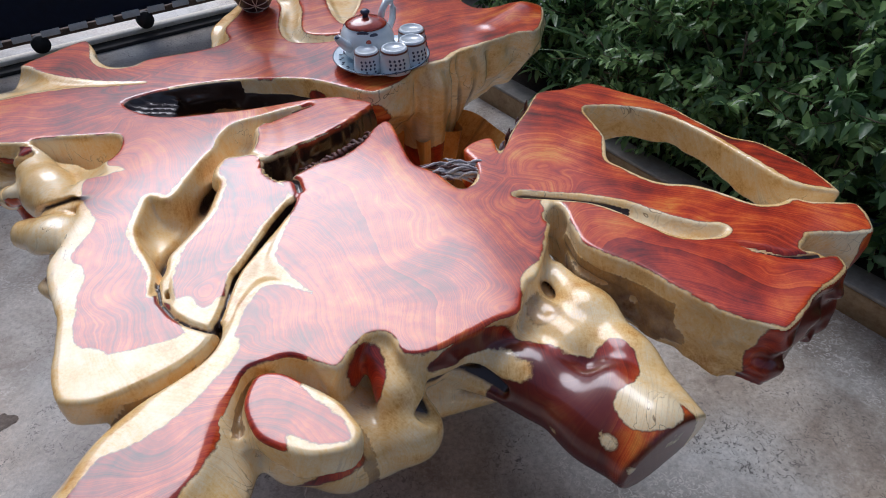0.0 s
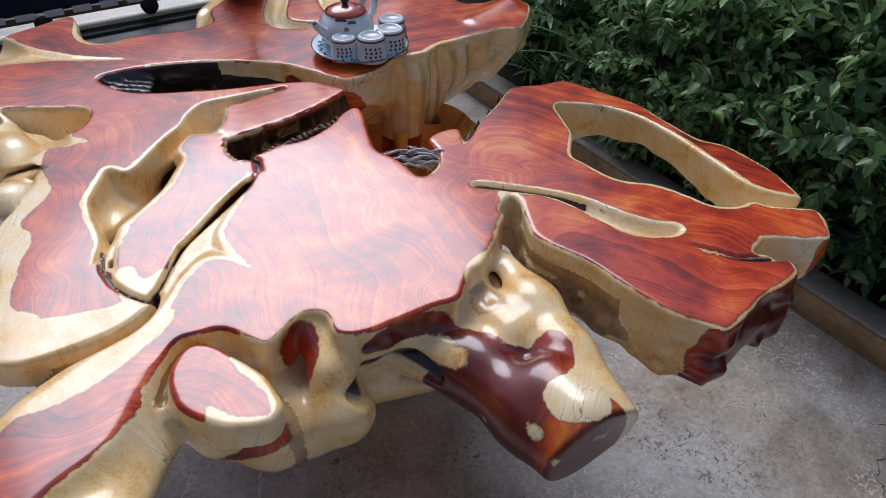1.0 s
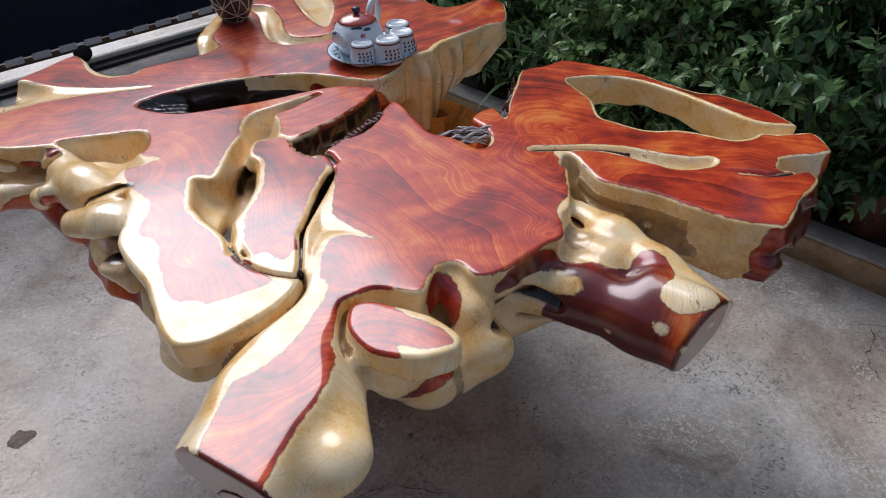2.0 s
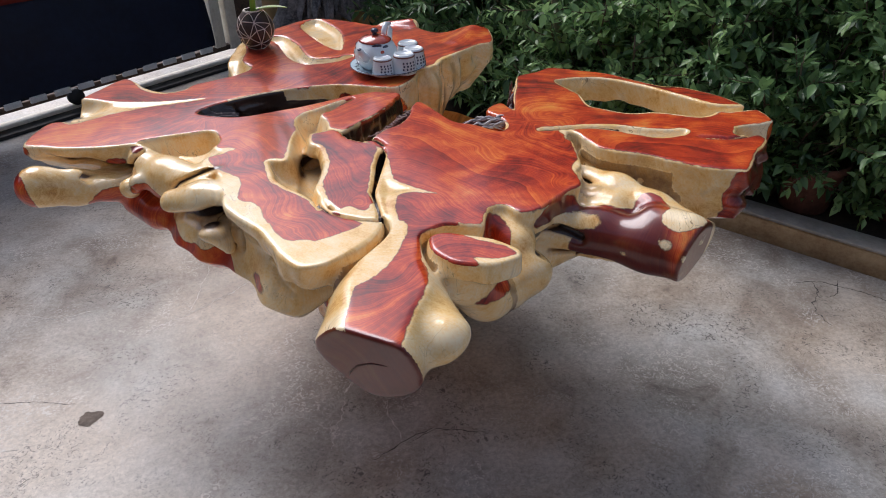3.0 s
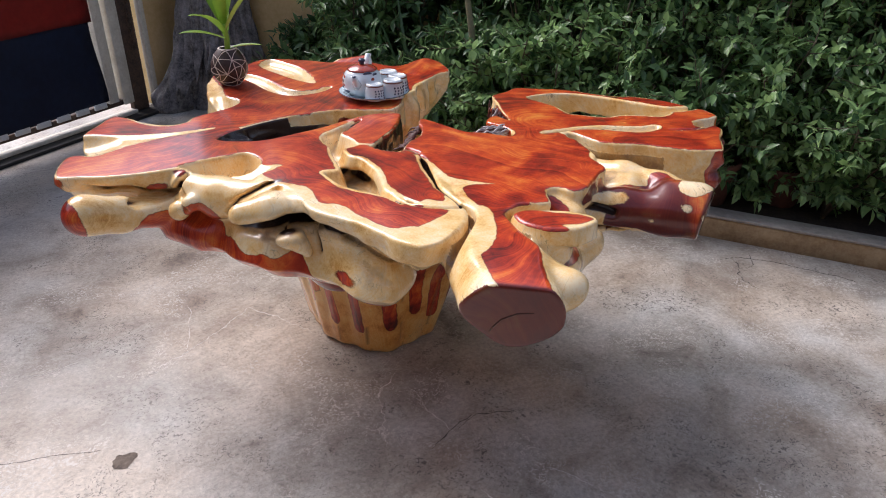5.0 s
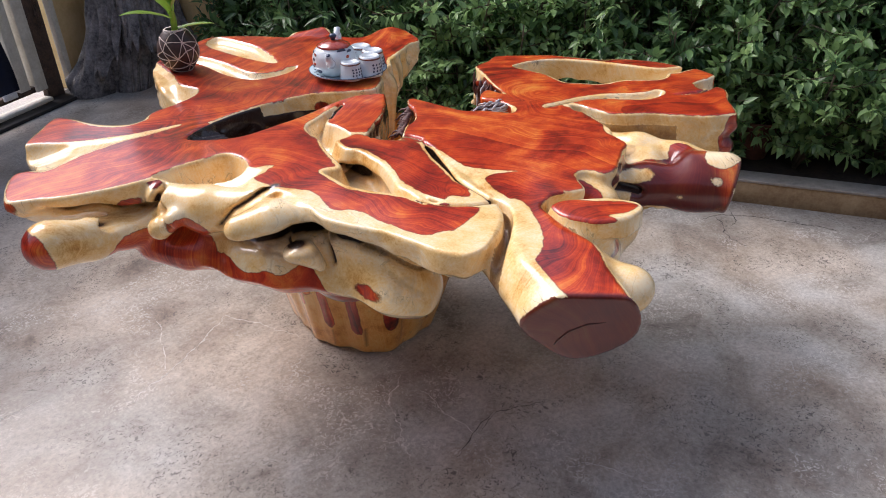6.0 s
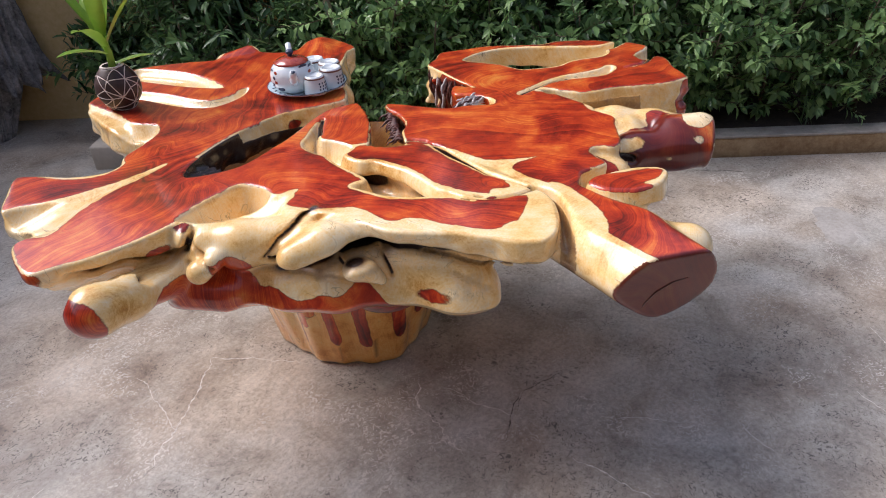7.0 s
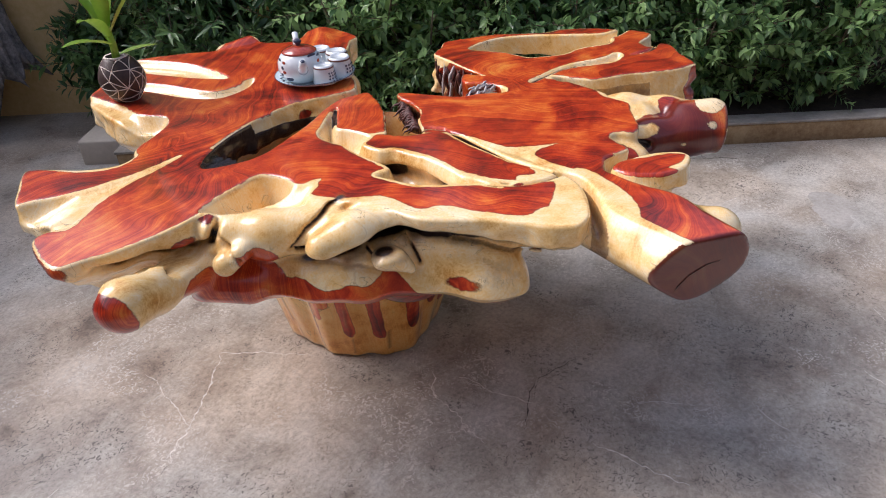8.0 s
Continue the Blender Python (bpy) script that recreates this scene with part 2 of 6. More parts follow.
def lathe(bm, profile, sides=40, centre=(0, 0, 0), wave=None, caps=True):
    rings = []
    for r, z in profile:
        ring = []
        for i in range(sides):
            a = 2 * math.pi * i / sides
            k = r * (1 + (wave(a, z) if wave else 0))
            ring.append(bm.verts.new((centre[0] + k * math.cos(a), centre[1] + k * math.sin(a), centre[2] + z)))
        rings.append(ring)
    for lo, hi in zip(rings, rings[1:]):
        for i in range(sides):
            bm.faces.new((lo[i], lo[(i + 1) % sides], hi[(i + 1) % sides], hi[i]))
    if caps:
        bm.faces.new(rings[0][::-1])
        bm.faces.new(rings[-1])
    return bm


def tube(bm, path, radii, sides=10):
    """A tube with rounded ends along a path."""
    pts = [Vector(p) for p in path]
    rings, up = [], Vector((0.31, 0.17, 0.93))
    for i, (p, r) in enumerate(zip(pts, radii)):
        d = (pts[min(i + 1, len(pts) - 1)] - pts[max(i - 1, 0)]).normalized()
        a = d.cross(up)
        a = a.normalized() if a.length > 1e-4 else d.orthogonal().normalized()
        c = d.cross(a)
        rings.append([bm.verts.new(p + float(r) * (math.cos(2 * math.pi * k / sides) * a + math.sin(2 * math.pi * k / sides) * c)) for k in range(sides)])
    for lo, hi in zip(rings, rings[1:]):
        for i in range(sides):
            bm.faces.new((lo[i], lo[(i + 1) % sides], hi[(i + 1) % sides], hi[i]))
    bm.faces.new(rings[0][::-1])
    bm.faces.new(rings[-1])
    return bm


YARD = -49.5  # the yard's axes: u along the kerb, v towards the planting
CA, SA = math.cos(radians(YARD)), math.sin(radians(YARD))


def yard(u, v, z=0.0):
    return (CA * u - SA * v, SA * u + CA * v, z)


# ---- ground, kerb and walls ----
bm = bmesh.new()
bmesh.ops.create_grid(bm, x_segments=40, y_segments=40, size=60)
floor = part("floor", bm, CONCRETE, smooth=False)
tagged(floor, "worn stained grey concrete yard floor with hairline cracks", "floor", kind="structure")

LIME = mottled("pale_scratched_cement", (0.50, 0.475, 0.44), (0.80, 0.77, 0.72), 30.0, 0.8, 120.0, 0.4)
FILLER = mottled("old_cement_filler", (0.30, 0.28, 0.25), (0.48, 0.455, 0.42), 9.0, 0.7, 70.0, 0.3)
CHIP = mottled("chipped_brown_cement", (0.07, 0.055, 0.045), (0.26, 0.21, 0.17), 25.0, 0.9, 90.0, 0.6)
GRIME = mottled("crack_grime", (0.035, 0.030, 0.028), (0.10, 0.085, 0.078), 30.0, 0.9, 120.0, 0.4)


def ribbon(path, width, seed, rise=0.0015):
    """A ragged thin ridge along the floor that swells and thins."""
    rng = np.random.default_rng(seed)
    p = np.array(path, float)
    k = np.concatenate([[0], np.cumsum(np.hypot(*np.diff(p, axis=0).T))])
    s = np.linspace(0, k[-1], max(8, int(k[-1] / 0.008)))
    x, y = np.interp(s, k, p[:, 0]), np.interp(s, k, p[:, 1])
    d = np.stack([np.gradient(x), np.gradient(y)], 1)
    d /= np.linalg.norm(d, axis=1, keepdims=True)
    nrm = np.stack([-d[:, 1], d[:, 0]], 1)
    wander = np.convolve(rng.normal(0, 1, len(s) + 8), np.ones(9) / 9, "valid") * width * 1.6
    w = width * np.clip(0.5 + 0.55 * rng.normal(0, 1, len(s)), 0.12, 1.4) * np.minimum(1, np.minimum(s, k[-1] - s) / 0.05 + 0.15)
    c = np.stack([x, y], 1) + nrm * wander[:, None]
    bm = bmesh.new()
    rows = [[bm.verts.new((*(c[i] + nrm[i] * w[i] * q), z)) for q, z in ((-0.5, -0.002), (0.0, rise), (0.5, -0.002))] for i in range(len(s))]
    for lo, hi in zip(rows, rows[1:]):
        for i in range(2):
            bm.faces.new((lo[i], lo[i + 1], hi[i + 1], hi[i]))
    return bm


SCRATCHES = [([(-0.69, 1.71), (-0.60, 1.605), (-0.512, 1.459)], 0.006), ([(-1.08, 1.43), (-0.954, 1.493), (-0.83, 1.59), (-0.776, 1.635), (-0.70, 1.71)], 0.010),
             ([(-0.893, 1.815), (-0.905, 1.673), (-0.94, 1.491)], 0.005), ([(-0.33, 1.12), (-0.405, 1.06), (-0.44, 0.95), (-0.477, 0.82)], 0.009),
             ([(-0.298, 0.587), (-0.286, 0.479), (-0.277, 0.332)], 0.008), ([(-0.091, 0.56), (-0.023, 0.46)], 0.004), ([(-0.318, 1.03), (-0.30, 0.921), (-0.275, 0.791)], 0.006),
             ([(0.081, 0.291), (0.063, 0.196)], 0.006), ([(0.75, 0.15), (0.62, 0.02), (0.55, -0.08)], 0.006), ([(1.15, 0.80), (1.24, 0.785)], 0.007),
             ([(-1.6, 0.95), (-1.45, 1.0), (-1.32, 0.98)], 0.006), ([(-1.52, 1.62), (-1.38, 1.58), (-1.27, 1.60)], 0.005), ([(0.42, 0.10), (0.36, -0.04)], 0.005), ([(-0.70, 0.62), (-0.62, 0.50), (-0.60, 0.42)], 0.005)]
for i, (path, width) in enumerate(SCRATCHES):
    part("scratch", ribbon(path, 1.4 * width, 20 + i), LIME, floor, "pale scratch in the concrete")
FISSURES = [([(1.278, 1.264), (1.22, 1.17), (1.18, 1.094), (1.185, 1.03)], 0.015), ([(1.215, 1.275), (1.32, 1.25), (1.40, 1.20), (1.50, 1.06), (1.60, 0.91)], 0.010), ([(1.40, 1.26), (1.33, 1.19), (1.26, 1.17)], 0.010),
            ([(-1.50, 1.189), (-1.364, 1.171), (-1.212, 1.137)], 0.005), ([(-0.19, 0.842), (-0.282, 0.804), (-0.366, 0.76)], 0.007), ([(-0.26, 0.805), (-0.178, 0.837), (-0.041, 0.796)], 0.006)]
for i, (path, width) in enumerate(FISSURES):
    part("crack", ribbon(path, width, 60 + i, 0.0012), GRIME, floor, "dark crack in the concrete")


def patch_mesh(x, y, rx, ry, turn, seed, rise):
    """A thin ragged-edged skin on the floor."""
    rng = np.random.default_rng(seed)
    ph = rng.uniform(0, 6.28, 6)
    bm = bmesh.new()
    mid_v, ring = bm.verts.new((x, y, rise)), []
    for a in np.linspace(0, 2 * np.pi, 60, endpoint=False):
        k = 1 + sum(0.22 / (h + 1) * math.sin((h + 2) * a + ph[h]) for h in range(6)) + rng.normal(0, 0.03)
        px, py = rx * k * math.cos(a), ry * k * math.sin(a)
        ring.append(bm.verts.new((x + px * math.cos(turn) - py * math.sin(turn), y + px * math.sin(turn) + py * math.cos(turn), rise * 0.4)))
    for i in range(60):
        bm.faces.new((mid_v, ring[i], ring[(i + 1) % 60]))
    return bm


part("chipped_patch", patch_mesh(-1.155, 1.068, 0.034, 0.026, -0.6, 5, 0.003), CHIP, floor, "dark chip in the concrete")
part("cement_patch", patch_mesh(1.36, 0.43, 0.12, 0.10, 0.6, 8, 0.0025), FILLER, floor, "pale round cement patch")

TURN = YARD
kerb = thing("kerb", "low weathered tan cement kerb round the planting bed", "kerb", turn=TURN, kind="structure")
bm = box(bmesh.new(), (-2.6, 1.965, -0.02), (6.0, 2.045, 0.098), 0.008)
part("kerb_face", bm, KERB, kerb)
bm = box(bmesh.new(), (-2.604, 1.959, 0.098), (6.0, 2.06, 0.112), 0.004)
part("kerb_cap", bm, KERB_TOP, kerb, "grey cement cap of the kerb")
bm = box(bmesh.new(), (-2.6, 2.061, -0.02), (-2.5, 3.69, 0.105), 0.006)
part("kerb_return", bm, KERB, kerb)
bm = box(bmesh.new(), (-2.83, 2.075, -0.02), (-2.606, 2.30, 0.125), 0.010)
part("kerb_corner_block", bm, PLASTER, kerb, "pale cement block at the end of the kerb")
bm = bmesh.new()
bmesh.ops.create_grid(bm, x_segments=90, y_segments=14, size=0.5)
for v in bm.verts:
    v.co = Vector((-2.5 + (v.co.x + 0.5) * 8.5, 2.06 + (v.co.y + 0.5) * 1.64, 0.085 + 0.03 * noise.noise(Vector((v.co.x * 60, v.co.y * 9, 0)))))
bed = part("soil_bed", bm, SOIL)
bed.matrix_basis = pose(0, 0, 0, 0, 0, TURN)
tagged(bed, "dark damp soil of the planting bed", "soil", kind="structure")
back = part("wall_back", box(bmesh.new(), (-2.6, 3.7, -0.05), (7.0, 3.88, 2.1)), OCHRE, smooth=False)
back.matrix_basis = pose(0, 0, 0, 0, 0, TURN)
tagged(back, "ochre rendered garden wall behind the shrubs", "wall", kind="structure")
side = part("wall_side", box(bmesh.new(), (-4.16, 2.42, -0.05), (-3.98, 3.9, 1.7)), OCHRE, smooth=False)
side.matrix_basis = pose(0, 0, 0, 0, 0, TURN)
tagged(side, "ochre rendered wall beside the gate", "wall", kind="structure")
corner = part("wall_corner", box(bmesh.new(), (-3.975, 2.83, -0.05), (-2.15, 2.98, 1.7)), OCHRE, smooth=False)
corner.matrix_basis = pose(0, 0, 0, 0, 0, TURN)
tagged(corner, "ochre rendered wall behind the dead trunk", "wall", kind="structure")
# dark walls added out of view to keep fill light off the yard
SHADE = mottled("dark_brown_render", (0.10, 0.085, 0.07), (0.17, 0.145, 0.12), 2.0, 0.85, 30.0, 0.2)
for name, lo, hi, label, kind_of in (("wall_house", (-3.9, -2.8, -0.05), (6.2, -2.6, 3.2), "unseen brown wall added behind the camera to block light", "wall"), ("wall_end", (6.02, -2.59, -0.05), (6.2, 3.69, 2.4), "unseen brown wall added at the yard's end to block light", "wall")):
    ob = part(name, box(bmesh.new(), lo, hi), SHADE, smooth=False)
    ob.matrix_basis = pose(0, 0, 0, 0, 0, TURN)
    tagged(ob, label, kind_of, kind="structure")

# ---- the root table ----
TOP = 0.76
STEP = 0.0043
GX, GY, GZ = np.arange(-1.26, 0.86, STEP), np.arange(0.16, 2.46, STEP), np.arange(0.45, 0.80, STEP)
PX, PY = np.meshgrid(GX, GY, indexing="ij")
DEPTH = TOP - GZ


def flowing(points, fine=6):
    """A closed smooth curve through the points."""
    p = np.array(points, float)
    a, b, c, d = np.roll(p, 1, 0), p, np.roll(p, -1, 0), np.roll(p, -2, 0)
    out = []
    for s in np.linspace(0, 1, fine, endpoint=False):
        out.append(0.5 * (2 * b + (c - a) * s + (2 * a - 5 * b + 4 * c - d) * s * s + (3 * b - a - 3 * c + d) * s**3))
    return np.stack(out, 1).reshape(-1, 2)


def inside_of(points, smooth=True, far=0.3):
    """Signed distance in the plan to a closed outline, negative inside."""
    p = flowing(points) if smooth else np.array(points, float)
    out = np.full(PX.shape, far, np.float32)
    i0, i1 = np.searchsorted(GX, [p[:, 0].min() - far, p[:, 0].max() + far])
    j0, j1 = np.searchsorted(GY, [p[:, 1].min() - far, p[:, 1].max() + far])
    x, y = PX[i0:i1, j0:j1], PY[i0:i1, j0:j1]
    best, odd = np.full(x.shape, 9.0), np.zeros(x.shape, bool)
    for (ax, ay), (bx, by) in zip(p, np.roll(p, -1, 0)):
        ex, ey, wx, wy = bx - ax, by - ay, x - ax, y - ay
        k = np.clip((wx * ex + wy * ey) / (ex * ex + ey * ey + 1e-12), 0, 1)
        best = np.minimum(best, (wx - ex * k) ** 2 + (wy - ey * k) ** 2)
        odd ^= ((ay > y) != (by > y)) & (x < ex * (y - ay) / (ey + 1e-12) + ax)
    out[i0:i1, j0:j1] = np.minimum(np.sqrt(best) * np.where(odd, -1, 1), far)
    return out


def spot(x, y, reach):
    """A soft patch of the plan: 1 at its middle, 0 past its reach."""
    return np.clip(1 - np.hypot(PX - x, PY - y) / reach, 0, 1) ** 2 * (3 - 2 * np.clip(1 - np.hypot(PX - x, PY - y) / reach, 0, 1))


def soft_min(a, b, k):
    h = np.clip(0.5 + 0.5 * (b - a) / k, 0, 1)
    return b + (a - b) * h - k * h * (1 - h)


def soft_max(a, b, k):
    return -soft_min(-a, -b, k)


def lumps(cell, seed):
    """Smooth random relief over the block, about -1 to 1."""
    rng = np.random.default_rng(seed)
    out = None
    axes = []
    for g in (GX, GY, GZ):
        q = (g - g[0]) / cell
        i = q.astype(int)
        f = q - i
        axes.append((i, (f * f * (3 - 2 * f)).astype(np.float32)))
    a = rng.uniform(-1, 1, [int(i[-1]) + 2 for i, _ in axes]).astype(np.float32)
    for n, (i, f) in enumerate(axes):
        shape = [1, 1, 1]
        shape[n] = -1
        f = f.reshape(shape)
        a = np.take(a, i, n) * (1 - f) + np.take(a, i + 1, n) * f
    return a


# lobes of the slab, each a limb or burr of the root seen from above
LOBES = {
    "limb_long": [(-1.160, 1.292), (-1.138, 1.424), (-1.075, 1.437), (-0.99, 1.475), (-0.85, 1.515), (-0.70, 1.53), (-0.62, 1.44), (-0.64, 1.33), (-0.69, 1.265),
                  (-0.77, 1.248), (-0.86, 1.235), (-0.95, 1.228), (-1.05, 1.242), (-1.10, 1.262)],
    "limb_short": [(-1.070, 1.435), (-1.085, 1.50), (-1.098, 1.56), (-1.092, 1.62), (-1.055, 1.69), (-1.020, 1.755), (-0.995, 1.768), (-0.955, 1.72),
                   (-0.925, 1.67), (-0.885, 1.63), (-0.84, 1.612), (-0.778, 1.640), (-0.70, 1.70), (-0.60, 1.66), (-0.70, 1.50), (-0.90, 1.46)],
    "burr_far": [(-0.80, 1.638), (-0.70, 1.706), (-0.66, 1.745), (-0.668, 1.80), (-0.695, 1.86), (-0.70, 1.94), (-0.69, 2.03), (-0.665, 2.14), (-0.60, 2.20),
                 (-0.53, 2.27), (-0.43, 2.36), (-0.36, 2.36), (-0.24, 2.28), (-0.155, 2.21), (-0.07, 2.265), (-0.025, 2.24), (0.0, 2.13), (0.06, 2.06),
                 (0.16, 2.10), (0.235, 2.09), (0.245, 2.0), (0.222, 1.90), (0.165, 1.875), (0.09, 1.81), (0.02, 1.745), (-0.012, 1.69), (-0.075, 1.645),
                 (-0.105, 1.575), (-0.15, 1.52), (-0.19, 1.505), (-0.26, 1.533), (-0.32, 1.556), (-0.377, 1.566), (-0.45, 1.562), (-0.54, 1.547),
                 (-0.63, 1.516), (-0.71, 1.484), (-0.80, 1.45)],
    "arm": [(-0.62, 1.375), (-0.49, 1.402), (-0.41, 1.43), (-0.33, 1.467), (-0.25, 1.487), (-0.20, 1.475), (-0.165, 1.445), (-0.205, 1.373), (-0.254, 1.302),
            (-0.32, 1.234), (-0.35, 1.21), (-0.40, 1.23), (-0.50, 1.20)],
    "burr_near": [(-0.78, 1.42), (-0.65, 1.40), (-0.50, 1.40), (-0.40, 1.35), (-0.40, 1.2), (-0.40, 1.0), (-0.41, 0.82), (-0.36, 0.770), (-0.325, 0.735), (-0.302, 0.712),
                  (-0.318, 0.680), (-0.352, 0.637), (-0.40, 0.597), (-0.44, 0.582), (-0.475, 0.590), (-0.507, 0.64), (-0.548, 0.735), (-0.595, 0.80),
                  (-0.63, 0.86), (-0.635, 0.92), (-0.64, 0.98), (-0.66, 1.02), (-0.69, 1.055), (-0.695, 1.11), (-0.65, 1.14), (-0.675, 1.17),
                  (-0.68, 1.22), (-0.695, 1.27), (-0.76, 1.31)],
    "tongue": [(-0.42, 1.22), (-0.365, 1.22), (-0.335, 1.16), (-0.29, 1.12), (-0.265, 1.08), (-0.285, 0.99), (-0.300, 0.90), (-0.308, 0.85), (-0.300, 0.79),
               (-0.303, 0.732), (-0.335, 0.735), (-0.37, 0.765), (-0.40, 0.81), (-0.42, 0.87), (-0.425, 0.95), (-0.41, 1.02), (-0.41, 1.08), (-0.43, 1.14)],
    "slab_middle": [(-0.33, 1.152), (-0.305, 1.13), (-0.27, 1.165), (-0.24, 1.20), (-0.20, 1.226), (-0.165, 1.285), (-0.15, 1.345), (-0.13, 1.376), (-0.11, 1.362),
                    (-0.082, 1.289), (-0.05, 1.212), (0.0, 1.177), (0.05, 1.125), (0.08, 1.16), (0.074, 1.22), (0.05, 1.266), (0.078, 1.306), (0.11, 1.313),
                    (0.127, 1.256), (0.16, 1.22), (0.26, 1.17), (0.23, 1.10), (0.207, 1.044), (0.216, 1.019), (0.207, 0.969), (0.196, 0.908), (0.185, 0.878),
                    (0.166, 0.843), (0.158, 0.80), (0.122, 0.776), (0.08, 0.744), (0.04, 0.713), (0.009, 0.70), (-0.015, 0.705), (-0.035, 0.735),
                    (-0.062, 0.735), (-0.08, 0.71), (-0.10, 0.668), (-0.134, 0.674), (-0.173, 0.687), (-0.205, 0.67), (-0.26, 0.60), (-0.33, 0.63),
                    (-0.30, 0.71), (-0.31, 0.80), (-0.295, 0.95), (-0.262, 1.05)],
    "burr_loop": [(0.10, 1.20), (0.131, 1.279), (0.15, 1.352), (0.183, 1.445), (0.204, 1.517), (0.225, 1.538), (0.279, 1.555), (0.336, 1.585), (0.411, 1.544),
                  (0.494, 1.492), (0.554, 1.415), (0.609, 1.352), (0.663, 1.329), (0.714, 1.271), (0.745, 1.22), (0.77, 1.145), (0.786, 1.107), (0.784, 1.055),
                  (0.767, 1.029), (0.672, 1.018), (0.651, 0.997), (0.640, 0.976), (0.686, 0.976), (0.697, 0.94), (0.68, 0.91), (0.622, 0.859), (0.60, 0.83),
                  (0.56, 0.786), (0.535, 0.787), (0.473, 0.81), (0.408, 0.862), (0.354, 0.912), (0.293, 0.947), (0.262, 0.976), (0.249, 1.021),
                  (0.237, 1.076), (0.18, 1.11), (0.08, 1.12)],
    "cookie": [(-0.216, 0.60), (-0.212, 0.648), (-0.18, 0.657), (-0.143, 0.642), (-0.09, 0.614), (-0.06, 0.582), (-0.05, 0.56), (-0.06, 0.537), (-0.10, 0.525),
               (-0.14, 0.53), (-0.185, 0.55)],
}
# height of the rim and steepness of the underside below it
RIM = {"limb_long": (0.030, 0.9), "limb_short": (0.06, 0.9), "burr_far": (0.075, 0.8), "arm": (0.12, 0.5), "burr_near": (0.05, 1.3), "tongue": (0.10, 0.6),
       "slab_middle": (0.075, 0.9), "burr_loop": (0.13, 2.2), "cookie": (0.040, 1.3)}
plan = {name: inside_of(points) for name, points in LOBES.items()}
slab = None
for name, d in plan.items():
    e, k = RIM[name]
    e2 = np.full(PX.shape, e, np.float32)
    if name == "burr_far":
        e2 += 0.07 * spot(-0.02, 1.72, 0.26)
    if name == "burr_loop":
        e2 -= 0.080 * np.clip((0.6 * PX + 0.8 * PY - 1.20) / 0.15, 0, 1) * np.clip((PX - 0.25) / 0.12, 0, 1)
    if name == "limb_long":
        e2 += 0.05 * spot(-0.80, 1.24, 0.25) - 0.012 * spot(-1.15, 1.36, 0.2)
    side3 = (d[:, :, None] + np.maximum(DEPTH[None, None, :] - e2[:, :, None], 0) * k) / math.sqrt(1 + 0.5 * k * k)
    slab = side3 if slab is None else soft_min(slab, side3, 0.010)
slab = soft_min(slab, np.full_like(slab, 9.0), 0.01).astype(np.float32)


def limb(field, path, k=0.02):
    """Adds a tapering rounded limb along (x, y, z, radius) stations."""
    for (ax, ay, az, ar), (bx, by, bz, br) in zip(path, path[1:]):
        m = max(ar, br) + 3 * k
        i0, i1 = np.searchsorted(GX, [min(ax, bx) - m, max(ax, bx) + m])
        j0, j1 = np.searchsorted(GY, [min(ay, by) - m, max(ay, by) + m])
        k0, k1 = np.searchsorted(GZ, [min(az, bz) - m, max(az, bz) + m])
        x, y, z = GX[i0:i1, None, None] - ax, GY[None, j0:j1, None] - ay, GZ[None, None, k0:k1] - az
        ex, ey, ez = bx - ax, by - ay, bz - az
        h = np.clip((x * ex + y * ey + z * ez) / (ex * ex + ey * ey + ez * ez + 1e-9), 0, 1)
        d = np.sqrt((x - ex * h) ** 2 + (y - ey * h) ** 2 + (z - ez * h) ** 2) - (ar + (br - ar) * h)
        field[i0:i1, j0:j1, k0:k1] = soft_min(field[i0:i1, j0:j1, k0:k1], d.astype(np.float32), k)


def carve(field, plan2d, depth, slope=0.3, k=0.008):
    """Cuts a groove of that plan and depth; its walls lean inwards by slope."""
    near = np.argwhere(plan2d < 0.05)
    (i0, j0), (i1, j1) = near.min(0), near.max(0) + 1
    g = plan2d[i0:i1, j0:j1, None] + slope * DEPTH[None, None, :]
    d2 = depth[i0:i1, j0:j1] if isinstance(depth, np.ndarray) else np.full(g.shape[:2], depth)
    g = soft_max(g, DEPTH[None, None, :] - d2[:, :, None], 0.02)
    field[i0:i1, j0:j1] = soft_max(field[i0:i1, j0:j1], (-g).astype(np.float32), k)
    return field


def plane_cut(field, at, normal, k=0.004):
    n = Vector(normal).normalized()
    d = (GX[:, None, None] - at[0]) * n.x + (GY[None, :, None] - at[1]) * n.y + (GZ[None, None, :] - at[2]) * n.z
    return d


flute = 0.009 * np.sin(26 * np.arctan2(PY - 1.80, PX + 0.12)) * spot(0.02, 1.74, 0.32)
rough = lumps(0.07, 3)
slab += (0.006 * rough + 0.006 * lumps(0.03, 4)) * np.clip(DEPTH / 0.04, 0, 1)[None, None, :].astype(np.float32)

slab += (flute[:, :, None] * np.clip(DEPTH / 0.05, 0, 1)[None, None, :]).astype(np.float32)
